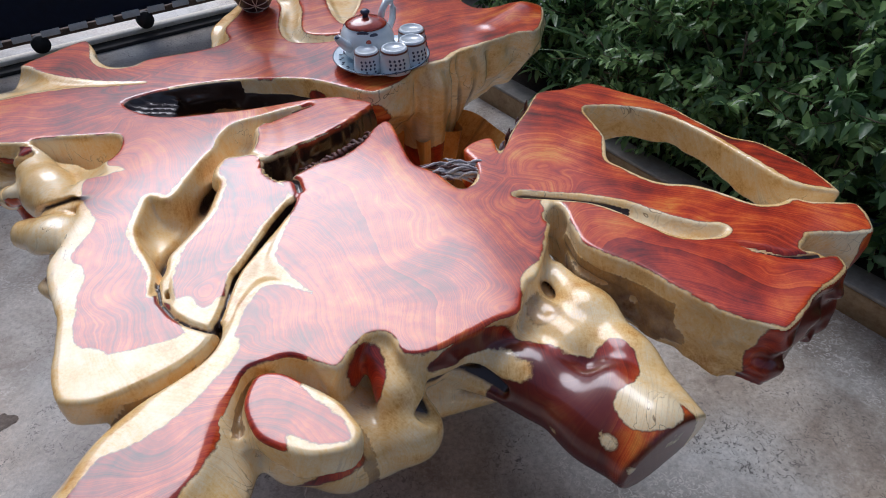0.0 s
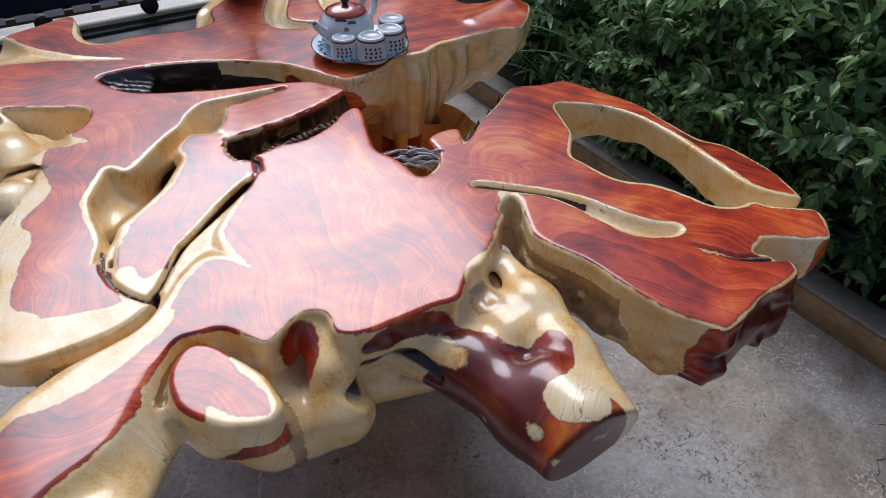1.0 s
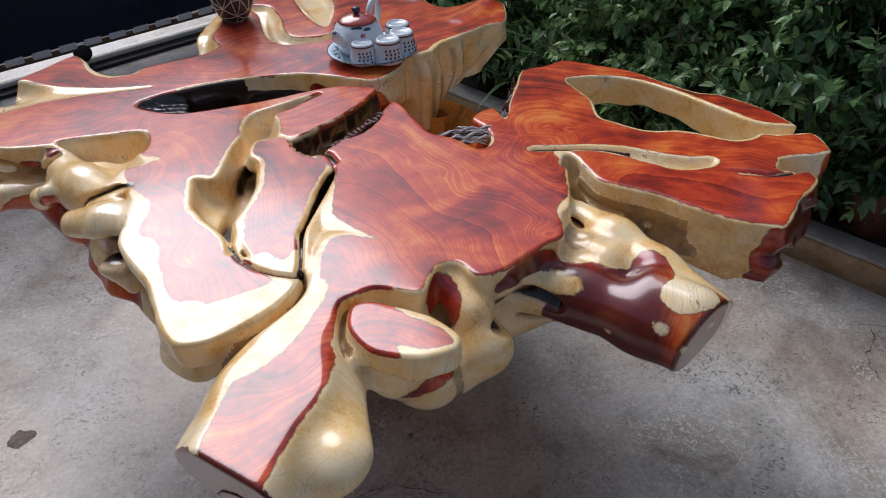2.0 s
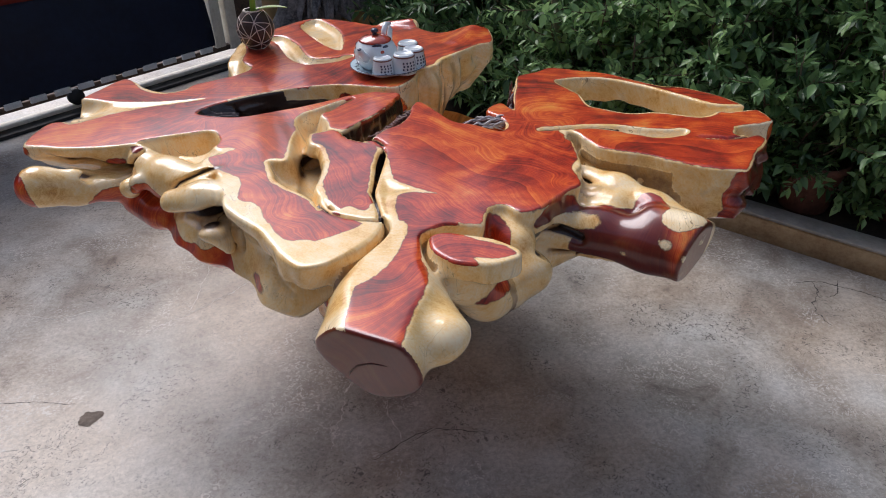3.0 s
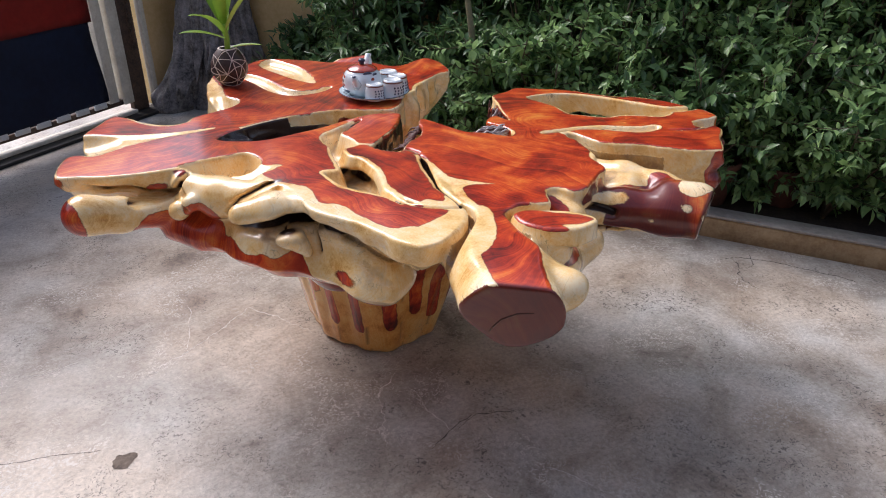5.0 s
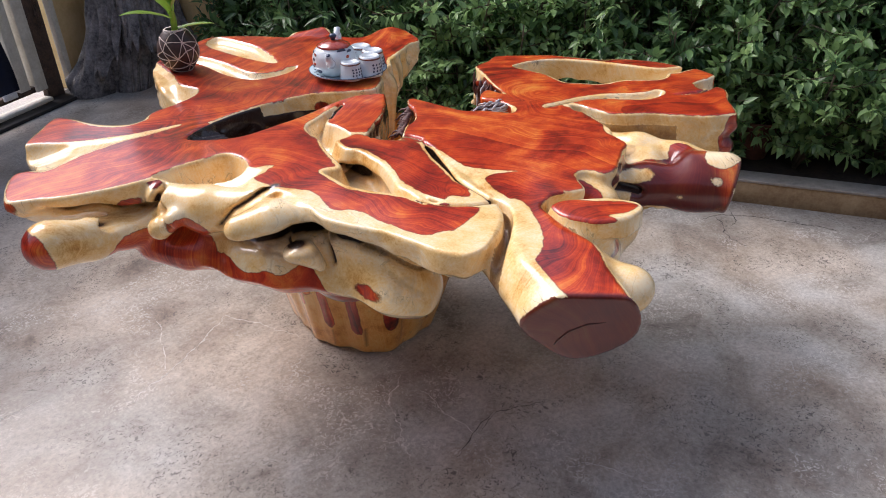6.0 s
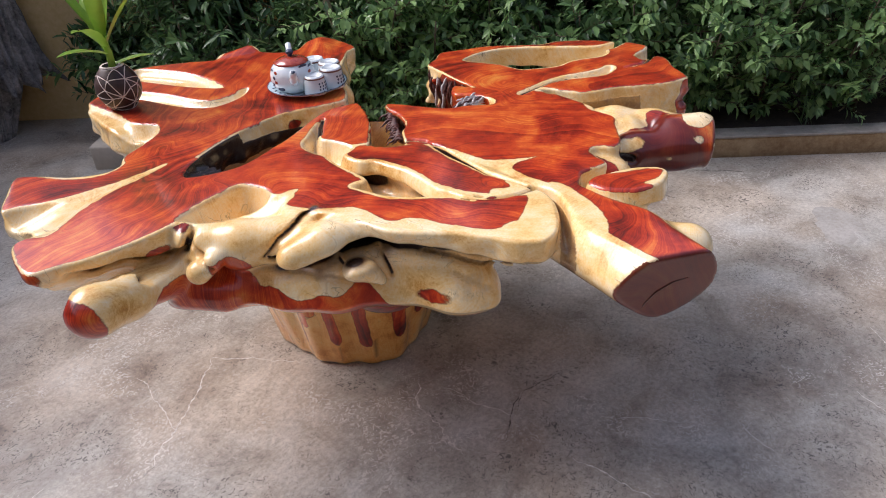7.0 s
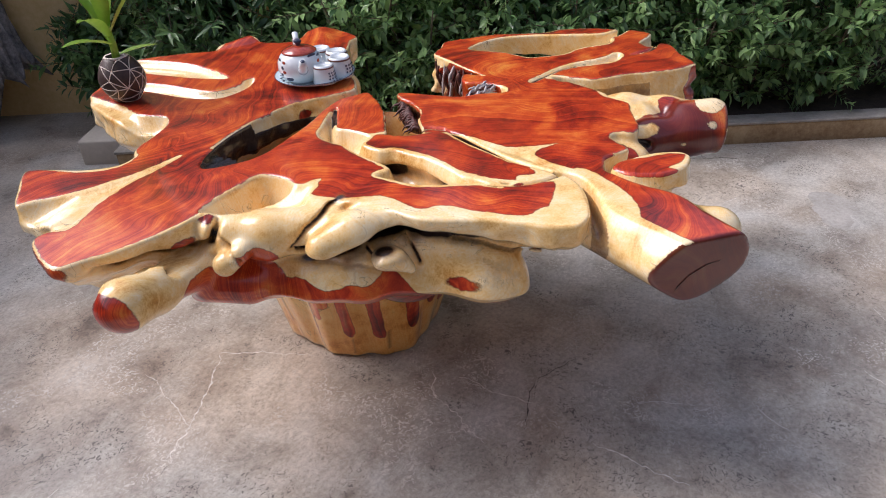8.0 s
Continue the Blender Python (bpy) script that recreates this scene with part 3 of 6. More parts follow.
# limbs, knobs and folds under the rim
front = np.full_like(slab, 1.0)
limb(front, [(-0.265, 0.74, 0.655, 0.10), (-0.316, 0.50, 0.682, 0.102), (-0.370, 0.33, 0.692, 0.086)])
limb(front, [(-0.33, 0.62, 0.655, 0.080), (-0.385, 0.43, 0.668, 0.064), (-0.41, 0.34, 0.668, 0.060)], 0.03)
limb(front, [(-0.245, 0.54, 0.655, 0.055), (-0.226, 0.405, 0.690, 0.052)], 0.03)
for at, way in (((-0.41, 0.40, 0.630), (-0.62, 0.17, -0.76)), ((-0.285, 0.40, 0.630), (0.52, -0.13, -0.84))):
    front = soft_max(front, plane_cut(front, at, way).astype(np.float32), 0.03)
FRONT_AT, FRONT_N = (-0.355, 0.362, 0.725), (-0.56, -0.80, -0.14)
front = soft_max(front, plane_cut(front, FRONT_AT, FRONT_N).astype(np.float32), 0.006)
slab = soft_min(slab, front, 0.02)
right = np.full_like(slab, 1.0)
limb(right, [(0.08, 0.785, 0.660, 0.050), (0.19, 0.755, 0.652, 0.054), (0.28, 0.675, 0.658, 0.058), (0.42, 0.56, 0.652, 0.066)], 0.03)
limb(right, [(0.225, 0.95, 0.690, 0.032), (0.275, 0.865, 0.684, 0.046), (0.325, 0.770, 0.678, 0.047), (0.40, 0.635, 0.664, 0.048)], 0.03)
limb(right, [(0.30, 0.70, 0.700, 0.036), (0.345, 0.645, 0.700, 0.042)], 0.03)
limb(right, [(0.185, 0.865, 0.675, 0.045), (0.245, 0.805, 0.668, 0.058)], 0.02)
RIGHT_AT, RIGHT_N = (0.348, 0.606, 0.70), (0.60, -0.79, -0.12)
right = soft_max(right, plane_cut(right, RIGHT_AT, RIGHT_N).astype(np.float32), 0.006)
slab = soft_min(slab, right, 0.02)
KNOBS = [
    [(0.0, 1.83, 0.69, 0.09), (-0.055, 1.77, 0.58, 0.070), (-0.080, 1.74, 0.46, 0.060)],
    [(-0.06, 1.69, 0.69, 0.06), (-0.080, 1.69, 0.48, 0.055)],
    [(-0.82, 1.235, 0.640, 0.040), (-0.95, 1.222, 0.658, 0.040), (-1.03, 1.195, 0.675, 0.046), (-1.105, 1.163, 0.698, 0.052)],
    [(-0.862, 1.213, 0.712, 0.040), (-0.79, 1.140, 0.700, 0.052), (-0.70, 1.06, 0.710, 0.046)],
    [(-0.758, 1.004, 0.702, 0.034), (-0.69, 0.980, 0.712, 0.045), (-0.62, 0.95, 0.712, 0.045)],
    [(-0.865, 1.13, 0.700, 0.020), (-0.892, 1.155, 0.676, 0.026)],
    [(-0.90, 1.225, 0.605, 0.042), (-0.84, 1.17, 0.590, 0.045)],
    [(-0.052, 0.728, 0.715, 0.026), (-0.018, 0.690, 0.690, 0.034), (0.000, 0.655, 0.640, 0.045), (-0.05, 0.645, 0.605, 0.045)],
    [(-0.05, 0.78, 0.58, 0.07), (0.13, 0.80, 0.615, 0.050)],
    [(-0.50, 1.02, 0.56, 0.13), (-0.35, 1.25, 0.50, 0.16)],
    [(-0.62, 1.15, 0.60, 0.11), (-0.45, 1.40, 0.52, 0.15)],
    [(-0.15, 0.58, 0.68, 0.045), (-0.10, 0.63, 0.62, 0.06), (-0.12, 0.85, 0.55, 0.10)],
]
# the flank of the near burr falls from the rim to a swollen lip
SKIRT = [(-0.93, 1.25), (-0.872, 1.20), (-0.812, 1.13), (-0.785, 1.045), (-0.725, 0.972), (-0.657, 0.920), (-0.618, 0.868), (-0.578, 0.80), (-0.545, 0.738), (-0.508, 0.706), (-0.472, 0.700),
         (-0.42, 0.76), (-0.40, 0.90), (-0.45, 1.20), (-0.62, 1.33), (-0.85, 1.31)]
inset = np.interp(GZ, [0.50, 0.535, 0.575, 0.61, 0.65, 0.69, 0.72, 0.76], [0.09, 0.022, -0.014, 0.0, 0.020, 0.030, 0.07, 0.16])
wave = 0.007 * np.sin(17 * (PX - PY) + 1.0) + 0.003 * np.sin(39 * (PX - PY))
skirt = inside_of(SKIRT)[:, :, None] + inset[None, None, :] + (wave[:, :, None] * np.clip((0.68 - GZ) / 0.08, 0, 1)[None, None, :])
skirt = soft_max(skirt, (0.528 + 0.35 * wave)[:, :, None] - GZ[None, None, :] + 0 * skirt, 0.03).astype(np.float32)
lip_end = (0.69 * PX - 0.72 * PY)[:, :, None] + 0.748 + 0.89 * (0.647 - GZ)[None, None, :]
skirt = soft_max(skirt, lip_end.astype(np.float32), 0.03)
slab = soft_min(slab, skirt, 0.025)
limb(slab, [(-0.694, 0.952, 0.704, 0.020), (-0.670, 0.915, 0.678, 0.038), (-0.637, 0.878, 0.640, 0.015)], 0.006)
for path in KNOBS:
    limb(slab, path)
slab = np.maximum(slab, 0.47 + 0.03 * rough - GZ[None, None, :] + 0 * slab)

# grooves, clefts and the open loop
GROOVES = {
    "slot": [(-0.745, 1.428), (-0.70, 1.478), (-0.627, 1.515), (-0.54, 1.546), (-0.446, 1.562), (-0.377, 1.566), (-0.32, 1.556), (-0.26, 1.530), (-0.19, 1.503),
             (-0.155, 1.49), (-0.195, 1.470), (-0.251, 1.485), (-0.327, 1.466), (-0.411, 1.430), (-0.494, 1.400), (-0.62, 1.368), (-0.70, 1.390)],
    "hollow": [(-0.330, 1.430), (-0.415, 1.374), (-0.459, 1.340), (-0.471, 1.288), (-0.468, 1.241), (-0.478, 1.185), (-0.484, 1.121), (-0.488, 1.074), (-0.503, 1.054),
               (-0.535, 1.060), (-0.530, 1.015), (-0.520, 0.964), (-0.495, 0.922), (-0.469, 0.890), (-0.441, 0.850), (-0.425, 0.80), (-0.424, 0.86),
               (-0.432, 0.897), (-0.420, 0.945), (-0.408, 1.013), (-0.411, 1.068), (-0.417, 1.116), (-0.438, 1.145), (-0.442, 1.176), (-0.434, 1.209),
               (-0.395, 1.222), (-0.388, 1.26), (-0.394, 1.30), (-0.405, 1.33), (-0.385, 1.365)],
    "cleft": [(-0.355, 1.205), (-0.323, 1.234), (-0.254, 1.302), (-0.205, 1.373), (-0.168, 1.44), (-0.13, 1.46), (-0.115, 1.40), (-0.135, 1.375), (-0.155, 1.345),
              (-0.168, 1.285), (-0.203, 1.226), (-0.244, 1.199), (-0.271, 1.166), (-0.300, 1.133), (-0.325, 1.145), (-0.345, 1.17)],
    "split": [(-0.256, 1.10), (-0.266, 1.058), (-0.285, 0.995), (-0.301, 0.906), (-0.309, 0.850), (-0.305, 0.80), (-0.303, 0.775), (-0.299, 0.80), (-0.298, 0.856),
              (-0.280, 0.930), (-0.262, 1.002), (-0.252, 1.055)],
    "seam": [(-0.305, 0.745), (-0.298, 0.725), (-0.312, 0.680), (-0.348, 0.635), (-0.395, 0.597), (-0.44, 0.56), (-0.47, 0.545), (-0.435, 0.535), (-0.39, 0.568),
             (-0.338, 0.615), (-0.298, 0.665), (-0.285, 0.705), (-0.292, 0.745)],
    "loop": [(0.313, 1.453), (0.35, 1.466), (0.425, 1.460), (0.494, 1.422), (0.553, 1.358), (0.603, 1.285), (0.636, 1.236), (0.665, 1.190), (0.700, 1.163),
             (0.738, 1.152), (0.80, 1.14), (0.80, 1.125), (0.706, 1.118), (0.668, 1.128), (0.631, 1.108), (0.590, 1.107), (0.555, 1.130), (0.499, 1.160),
             (0.426, 1.169), (0.367, 1.217), (0.343, 1.247), (0.346, 1.328), (0.334, 1.376)],
    "slit": [(0.157, 1.102), (0.168, 1.117), (0.248, 1.111), (0.310, 1.103), (0.370, 1.085), (0.426, 1.054), (0.481, 1.034), (0.518, 1.030), (0.521, 1.015),
             (0.498, 1.002), (0.458, 0.997), (0.417, 1.010), (0.365, 1.050), (0.308, 1.086), (0.247, 1.097)],
    "crease": [(0.53, 0.985), (0.57, 0.977), (0.615, 0.962), (0.66, 0.972), (0.72, 0.99), (0.69, 0.965), (0.62, 0.950), (0.56, 0.967)],
    "gap_right": [(0.235, 1.055), (0.252, 1.02), (0.266, 0.972), (0.297, 0.942), (0.358, 0.906), (0.412, 0.855), (0.45, 0.82), (0.42, 0.80), (0.375, 0.825),
                  (0.31, 0.885), (0.255, 0.935), (0.232, 0.975), (0.224, 1.02)],
    "pocket": [(0.170, 0.862), (0.19, 0.875), (0.215, 0.862), (0.225, 0.835), (0.205, 0.815), (0.18, 0.825)],
    "pouch": [(-0.86, 1.250), (-0.76, 1.268), (-0.695, 1.274), (-0.672, 1.225), (-0.68, 1.185), (-0.72, 1.185), (-0.77, 1.215), (-0.83, 1.235)],
    "wedge": [(-1.078, 1.412), (-0.985, 1.462), (-0.90, 1.497), (-0.81, 1.512), (-0.735, 1.530), (-0.80, 1.526), (-0.862, 1.526), (-0.950, 1.541), (-1.015, 1.566),
              (-1.068, 1.597), (-1.13, 1.60), (-1.12, 1.50)],
    "ring_cut": [(-0.235, 0.60), (-0.228, 0.66), (-0.18, 0.676), (-0.140, 0.665), (-0.085, 0.640), (-0.05, 0.612), (-0.038, 0.58), (-0.055, 0.582), (-0.09, 0.618),
                 (-0.142, 0.645), (-0.18, 0.660), (-0.214, 0.65), (-0.219, 0.60), (-0.21, 0.57), (-0.225, 0.56)],
    "streak_low": [(-0.515, 2.14), (-0.465, 2.03), (-0.425, 1.868), (-0.36, 1.840), (-0.29, 1.86), (-0.275, 1.845), (-0.33, 1.80), (-0.40, 1.785), (-0.45, 1.80),
                   (-0.495, 1.88), (-0.535, 2.05), (-0.58, 2.14)],
    "streak_high": [(-0.39, 2.36), (-0.335, 2.26), (-0.30, 2.13), (-0.305, 1.955), (-0.325, 1.925), (-0.36, 1.98), (-0.40, 2.08), (-0.45, 2.27)],
    "cream_pouch": [(-0.66, 2.16), (-0.72, 2.03), (-0.73, 1.88), (-0.68, 1.78), (-0.69, 1.72), (-0.64, 1.745), (-0.612, 1.80), (-0.645, 1.87), (-0.64, 1.96),
                    (-0.645, 2.06)],
    "fork": [(-0.262, 1.085), (-0.254, 1.01), (-0.252, 0.93), (-0.248, 0.900), (-0.209, 0.853), (-0.166, 0.815), (-0.188, 0.822), (-0.224, 0.834), (-0.252, 0.826), (-0.266, 0.782), (-0.266, 0.733),
             (-0.276, 0.700), (-0.300, 0.715), (-0.303, 0.80), (-0.300, 0.86), (-0.285, 0.97)],
}
cut = {name: inside_of(points) for name, points in GROOVES.items()}
# the cleft is torn, with splintered edges
cut["cleft"] = cut["cleft"] + 0.0045 * np.sin(330 * (0.8 * PX - 0.6 * PY) + 3 * np.sin(60 * PX)) * np.sin(70 * (PX + PY)) + 0.003 * np.sin(520 * (0.5 * PX - 0.85 * PY))
ripple = 0.0035 * np.sin((PY - 0.30 * PX) * 300 + 2.0 * np.sin(PX * 18)) + 0.002 * np.sin((PY - 0.26 * PX) * 610 + 3 * np.sin(PX * 31))
slab = carve(slab, cut["slot"], np.clip(0.016 + 0.15 * (PX + 0.75), 0.012, 0.085) + ripple, 0.10)
slab = carve(slab, cut["hollow"], 0.045 + 0.035 * spot(-0.41, 1.05, 0.12) + 0.02 * spot(-0.42, 1.30, 0.12), 0.35)
slab = carve(slab, cut["cleft"], 0.24, 0.04)
slab = carve(slab, cut["split"] + 0.003, 0.07, 0.06)
slab = carve(slab, cut["seam"], 0.06, 0.12)
slab = carve(slab, cut["loop"], 0.60, 0.0, 0.010)
slab = carve(slab, cut["slit"], 0.022, 0.30)
slab = carve(slab, cut["crease"], 0.02, 0.4)
slab = carve(slab, cut["gap_right"], 0.14, 0.10)
slab = carve(slab, cut["pocket"], 0.045, 0.3)
slab = carve(slab, cut["pouch"] - 0.006, 0.11, 0.22)
slab = carve(slab, cut["wedge"], 0.006 + 0.03 * spot(-1.09, 1.56, 0.12), 0.5, 0.006)
slab = carve(slab, cut["ring_cut"], 0.05, 0.15)
slab = carve(slab, cut["streak_low"], 0.022, 0.6, 0.012)
slab = carve(slab, cut["streak_high"], 0.022, 0.6, 0.012)
slab = carve(slab, cut["cream_pouch"], 0.012 + 0.04 * spot(-0.68, 1.80, 0.12), 0.6, 0.012)
slab = carve(slab, cut["fork"] + 0.012, 0.005, 0.6, 0.008)
# cracks that run across the top
CRACKS = [
    ([(-0.428, 0.83), (-0.405, 0.785), (-0.375, 0.757), (-0.34, 0.738), (-0.305, 0.728)], 0.0032),
    ([(-0.306, 0.86), (-0.303, 0.80), (-0.300, 0.76), (-0.303, 0.73)], 0.0035),
    ([(-0.385, 1.36), (-0.35, 1.40), (-0.31, 1.44)], 0.006),
    ([(0.160, 1.111), (0.25, 1.108), (0.31, 1.098), (0.36, 1.080)], 0.002),
    ([(0.555, 0.968), (0.60, 0.957), (0.66, 0.966)], 0.003),
    ([(-0.255, 1.10), (-0.27, 1.135), (-0.30, 1.145)], 0.006),
]


def crack_plan(path):
    best = np.full(PX.shape, 9.0)
    for (ax, ay), (bx, by) in zip(path, path[1:]):
        ex, ey = bx - ax, by - ay
        k = np.clip(((PX - ax) * ex + (PY - ay) * ey) / (ex * ex + ey * ey), 0, 1)
        best = np.minimum(best, np.hypot(PX - ax - k * ex, PY - ay - k * ey))
    return best


crack2 = np.minimum.reduce([crack_plan(path) - r for path, r in CRACKS])
slab = carve(slab, crack2, 0.022, 0.03, 0.003)
# dark creases between the folds of the flank: path, half width, depth
CREASES = [
    ([(-1.13, 1.235, 0.728), (-1.02, 1.230, 0.720), (-0.97, 1.225, 0.702), (-0.92, 1.215, 0.697), (-0.895, 1.19, 0.712), (-0.900, 1.172, 0.735), (-0.895, 1.168, 0.757)], 0.008, 0.030),
    ([(-0.895, 1.165, 0.725), (-0.880, 1.15, 0.706), (-0.868, 1.13, 0.690)], 0.005, 0.010),
    ([(-0.665, 1.02, 0.765), (-0.705, 1.035, 0.752), (-0.745, 1.065, 0.725), (-0.79, 1.07, 0.685)], 0.005, 0.014),
    ([(-0.790, 1.055, 0.680), (-0.766, 1.033, 0.684), (-0.725, 0.985, 0.678), (-0.695, 0.958, 0.674)], 0.007, 0.018),
    ([(-0.641, 0.901, 0.718), (-0.632, 0.890, 0.690), (-0.620, 0.878, 0.655), (-0.612, 0.872, 0.632)], 0.005, 0.020),
    ([(-0.694, 0.958, 0.676), (-0.680, 0.942, 0.652), (-0.660, 0.922, 0.632), (-0.635, 0.895, 0.626)], 0.005, 0.016),
    ([(-0.520, 0.772, 0.648), (-0.495, 0.747, 0.628), (-0.470, 0.722, 0.612)], 0.009, 0.007),
    ([(-0.560, 0.820, 0.688), (-0.520, 0.775, 0.680), (-0.470, 0.725, 0.655), (-0.41, 0.655, 0.645)], 0.007, 0.012),
    ([(-0.760, 1.030, 0.645), (-0.700, 0.965, 0.640), (-0.665, 0.925, 0.622)], 0.006, 0.008),
    ([(0.02, 0.70, 0.685), (0.09, 0.715, 0.675), (0.15, 0.735, 0.665)], 0.010, 0.020),
    ([(0.03, 0.70, 0.625), (0.12, 0.715, 0.615), (0.17, 0.70, 0.605)], 0.007, 0.016),
    ([(0.205, 0.985, 0.70), (0.245, 0.92, 0.70), (0.31, 0.85, 0.70)], 0.006, 0.014),
]
ALONG = (0.69, -0.72)  # runs with the near flank, seen from outside


def beside(x, y, z, path):
    """Distance to a path as seen square on to the flank, and in space."""
    flat, full = None, None
    for p, q in zip(path, path[1:]):
        a, b = np.array([ALONG[0] * p[0] + ALONG[1] * p[1], p[2]]), np.array([ALONG[0] * q[0] + ALONG[1] * q[1], q[2]])
        e, wa, wz = b - a, ALONG[0] * x + ALONG[1] * y - a[0], z - a[1]
        k = np.clip((wa * e[0] + wz * e[1]) / (e @ e), 0, 1)
        d = np.sqrt((wa - k * e[0]) ** 2 + (wz - k * e[1]) ** 2)
        e = np.subtract(q, p)
        k = np.clip(((x - p[0]) * e[0] + (y - p[1]) * e[1] + (z - p[2]) * e[2]) / (e @ e), 0, 1)
        d3 = np.sqrt((x - p[0] - k * e[0]) ** 2 + (y - p[1] - k * e[1]) ** 2 + (z - p[2] - k * e[2]) ** 2)
        flat, full = (d, d3) if flat is None else (np.minimum(flat, d), np.minimum(full, d3))
    return flat, full


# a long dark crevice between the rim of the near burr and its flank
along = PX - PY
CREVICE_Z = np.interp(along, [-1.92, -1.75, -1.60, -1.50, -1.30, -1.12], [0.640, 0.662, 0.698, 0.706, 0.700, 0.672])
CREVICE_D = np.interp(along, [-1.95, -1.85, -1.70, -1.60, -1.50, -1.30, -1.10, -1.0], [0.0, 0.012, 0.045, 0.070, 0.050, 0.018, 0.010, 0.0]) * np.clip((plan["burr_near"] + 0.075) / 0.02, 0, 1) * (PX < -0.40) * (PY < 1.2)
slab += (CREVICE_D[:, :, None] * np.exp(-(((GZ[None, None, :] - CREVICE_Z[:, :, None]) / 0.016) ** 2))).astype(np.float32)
for path, r, depth in CREASES:
    p = np.array(path)
    window = tuple(slice(*np.searchsorted(g, [lo - 0.07, hi + 0.07])) for g, lo, hi in zip((GX, GY, GZ), p.min(0), p.max(0)))
    flat, full = beside(GX[window[0], None, None], GY[None, window[1], None], GZ[None, None, window[2]], path)
    slab[window] += (depth * np.exp(-((flat / r) ** 2)) * np.clip((0.065 - full) / 0.02, 0, 1)).astype(np.float32)
# the planed top
slab = soft_max(slab, (GZ - TOP)[None, None, :].astype(np.float32) + 0 * slab, 0.007)
# humps that stand proud of the far rim
limb(slab, [(0.09, 1.93, 0.722, 0.034), (0.185, 2.05, 0.722, 0.056)], 0.03)
limb(slab, [(-0.13, 2.22, 0.735, 0.030), (-0.03, 2.20, 0.745, 0.034)], 0.02)


def surface(f):
    """A closed mesh round the part of the block where f is negative."""
    s = f < 0
    c = np.zeros([n - 1 for n in f.shape], np.int8)
    corners = [(i, j, k) for i in (0, 1) for j in (0, 1) for k in (0, 1)]
    a, b, d = c.shape
    for i, j, k in corners:
        c += s[i : i + a, j : j + b, k : k + d]
    cells = np.argwhere((c > 0) & (c < 8))
    number = np.full(c.shape, -1, np.int32)
    number[tuple(cells.T)] = np.arange(len(cells))
    value = {o: f[cells[:, 0] + o[0], cells[:, 1] + o[1], cells[:, 2] + o[2]] for o in corners}
    total, count = np.zeros((len(cells), 3)), np.zeros(len(cells))
    for o in corners:
        for n in range(3):
            if o[n] == 0:
                p = tuple(1 if q == n else o[q] for q in range(3))
                va, vb = value[o], value[p]
                hit = (va < 0) != (vb < 0)
                k = np.where(hit, va / np.where(hit, va - vb, 1), 0)
                spotted = np.tile(np.array(o, float), (len(cells), 1))
                spotted[:, n] = k
                total[hit] += spotted[hit]
                count[hit] += 1
    verts = (cells + total / count[:, None]) * STEP + (GX[0], GY[0], GZ[0])
    faces = []
    for n in range(3):
        p, q = (n + 1) % 3, (n + 2) % 3
        lo = [slice(None)] * 3
        hi = [slice(None)] * 3
        for m in (p, q):
            lo[m] = hi[m] = slice(1, -1)
        lo[n], hi[n] = slice(0, -1), slice(1, None)
        sa, sb = s[tuple(lo)], s[tuple(hi)]
        for flip, where in ((False, sa & ~sb), (True, ~sa & sb)):
            e = np.argwhere(where)
            e[:, p] += 1
            e[:, q] += 1
            ring = []
            for dp, dq in ((-1, -1), (0, -1), (0, 0), (-1, 0)):
                w = e.copy()
                w[:, p] += dp
                w[:, q] += dq
                ring.append(number[tuple(w.T)])
            quad = np.stack(ring, 1)
            faces.append(quad[:, ::-1] if flip else quad)
    return verts, np.concatenate(faces)


verts, quads = surface(slab)
ix, iy = (verts[:, 0] - GX[0]) / STEP, (verts[:, 1] - GY[0]) / STEP


def at_verts(grid):
    i, j = np.clip(ix.astype(int), 0, len(GX) - 2), np.clip(iy.astype(int), 0, len(GY) - 2)
    fx, fy = ix - i, iy - j
    return grid[i, j] * (1 - fx) * (1 - fy) + grid[i + 1, j] * fx * (1 - fy) + grid[i, j + 1] * (1 - fx) * fy + grid[i + 1, j + 1] * fx * fy


VX, VY, VZ = verts.T


def ball(x, y, z, rx, ry, rz):
    """Roughly the distance outside an ellipsoid, negative inside."""
    return (np.sqrt(((VX - x) / rx) ** 2 + ((VY - y) / ry) ** 2 + ((VZ - z) / rz) ** 2) - 1) * min(rx, ry, rz)


def plane_at(at, normal):
    n = Vector(normal).normalized()
    return (VX - at[0]) * n.x + (VY - at[1]) * n.y + (VZ - at[2]) * n.z


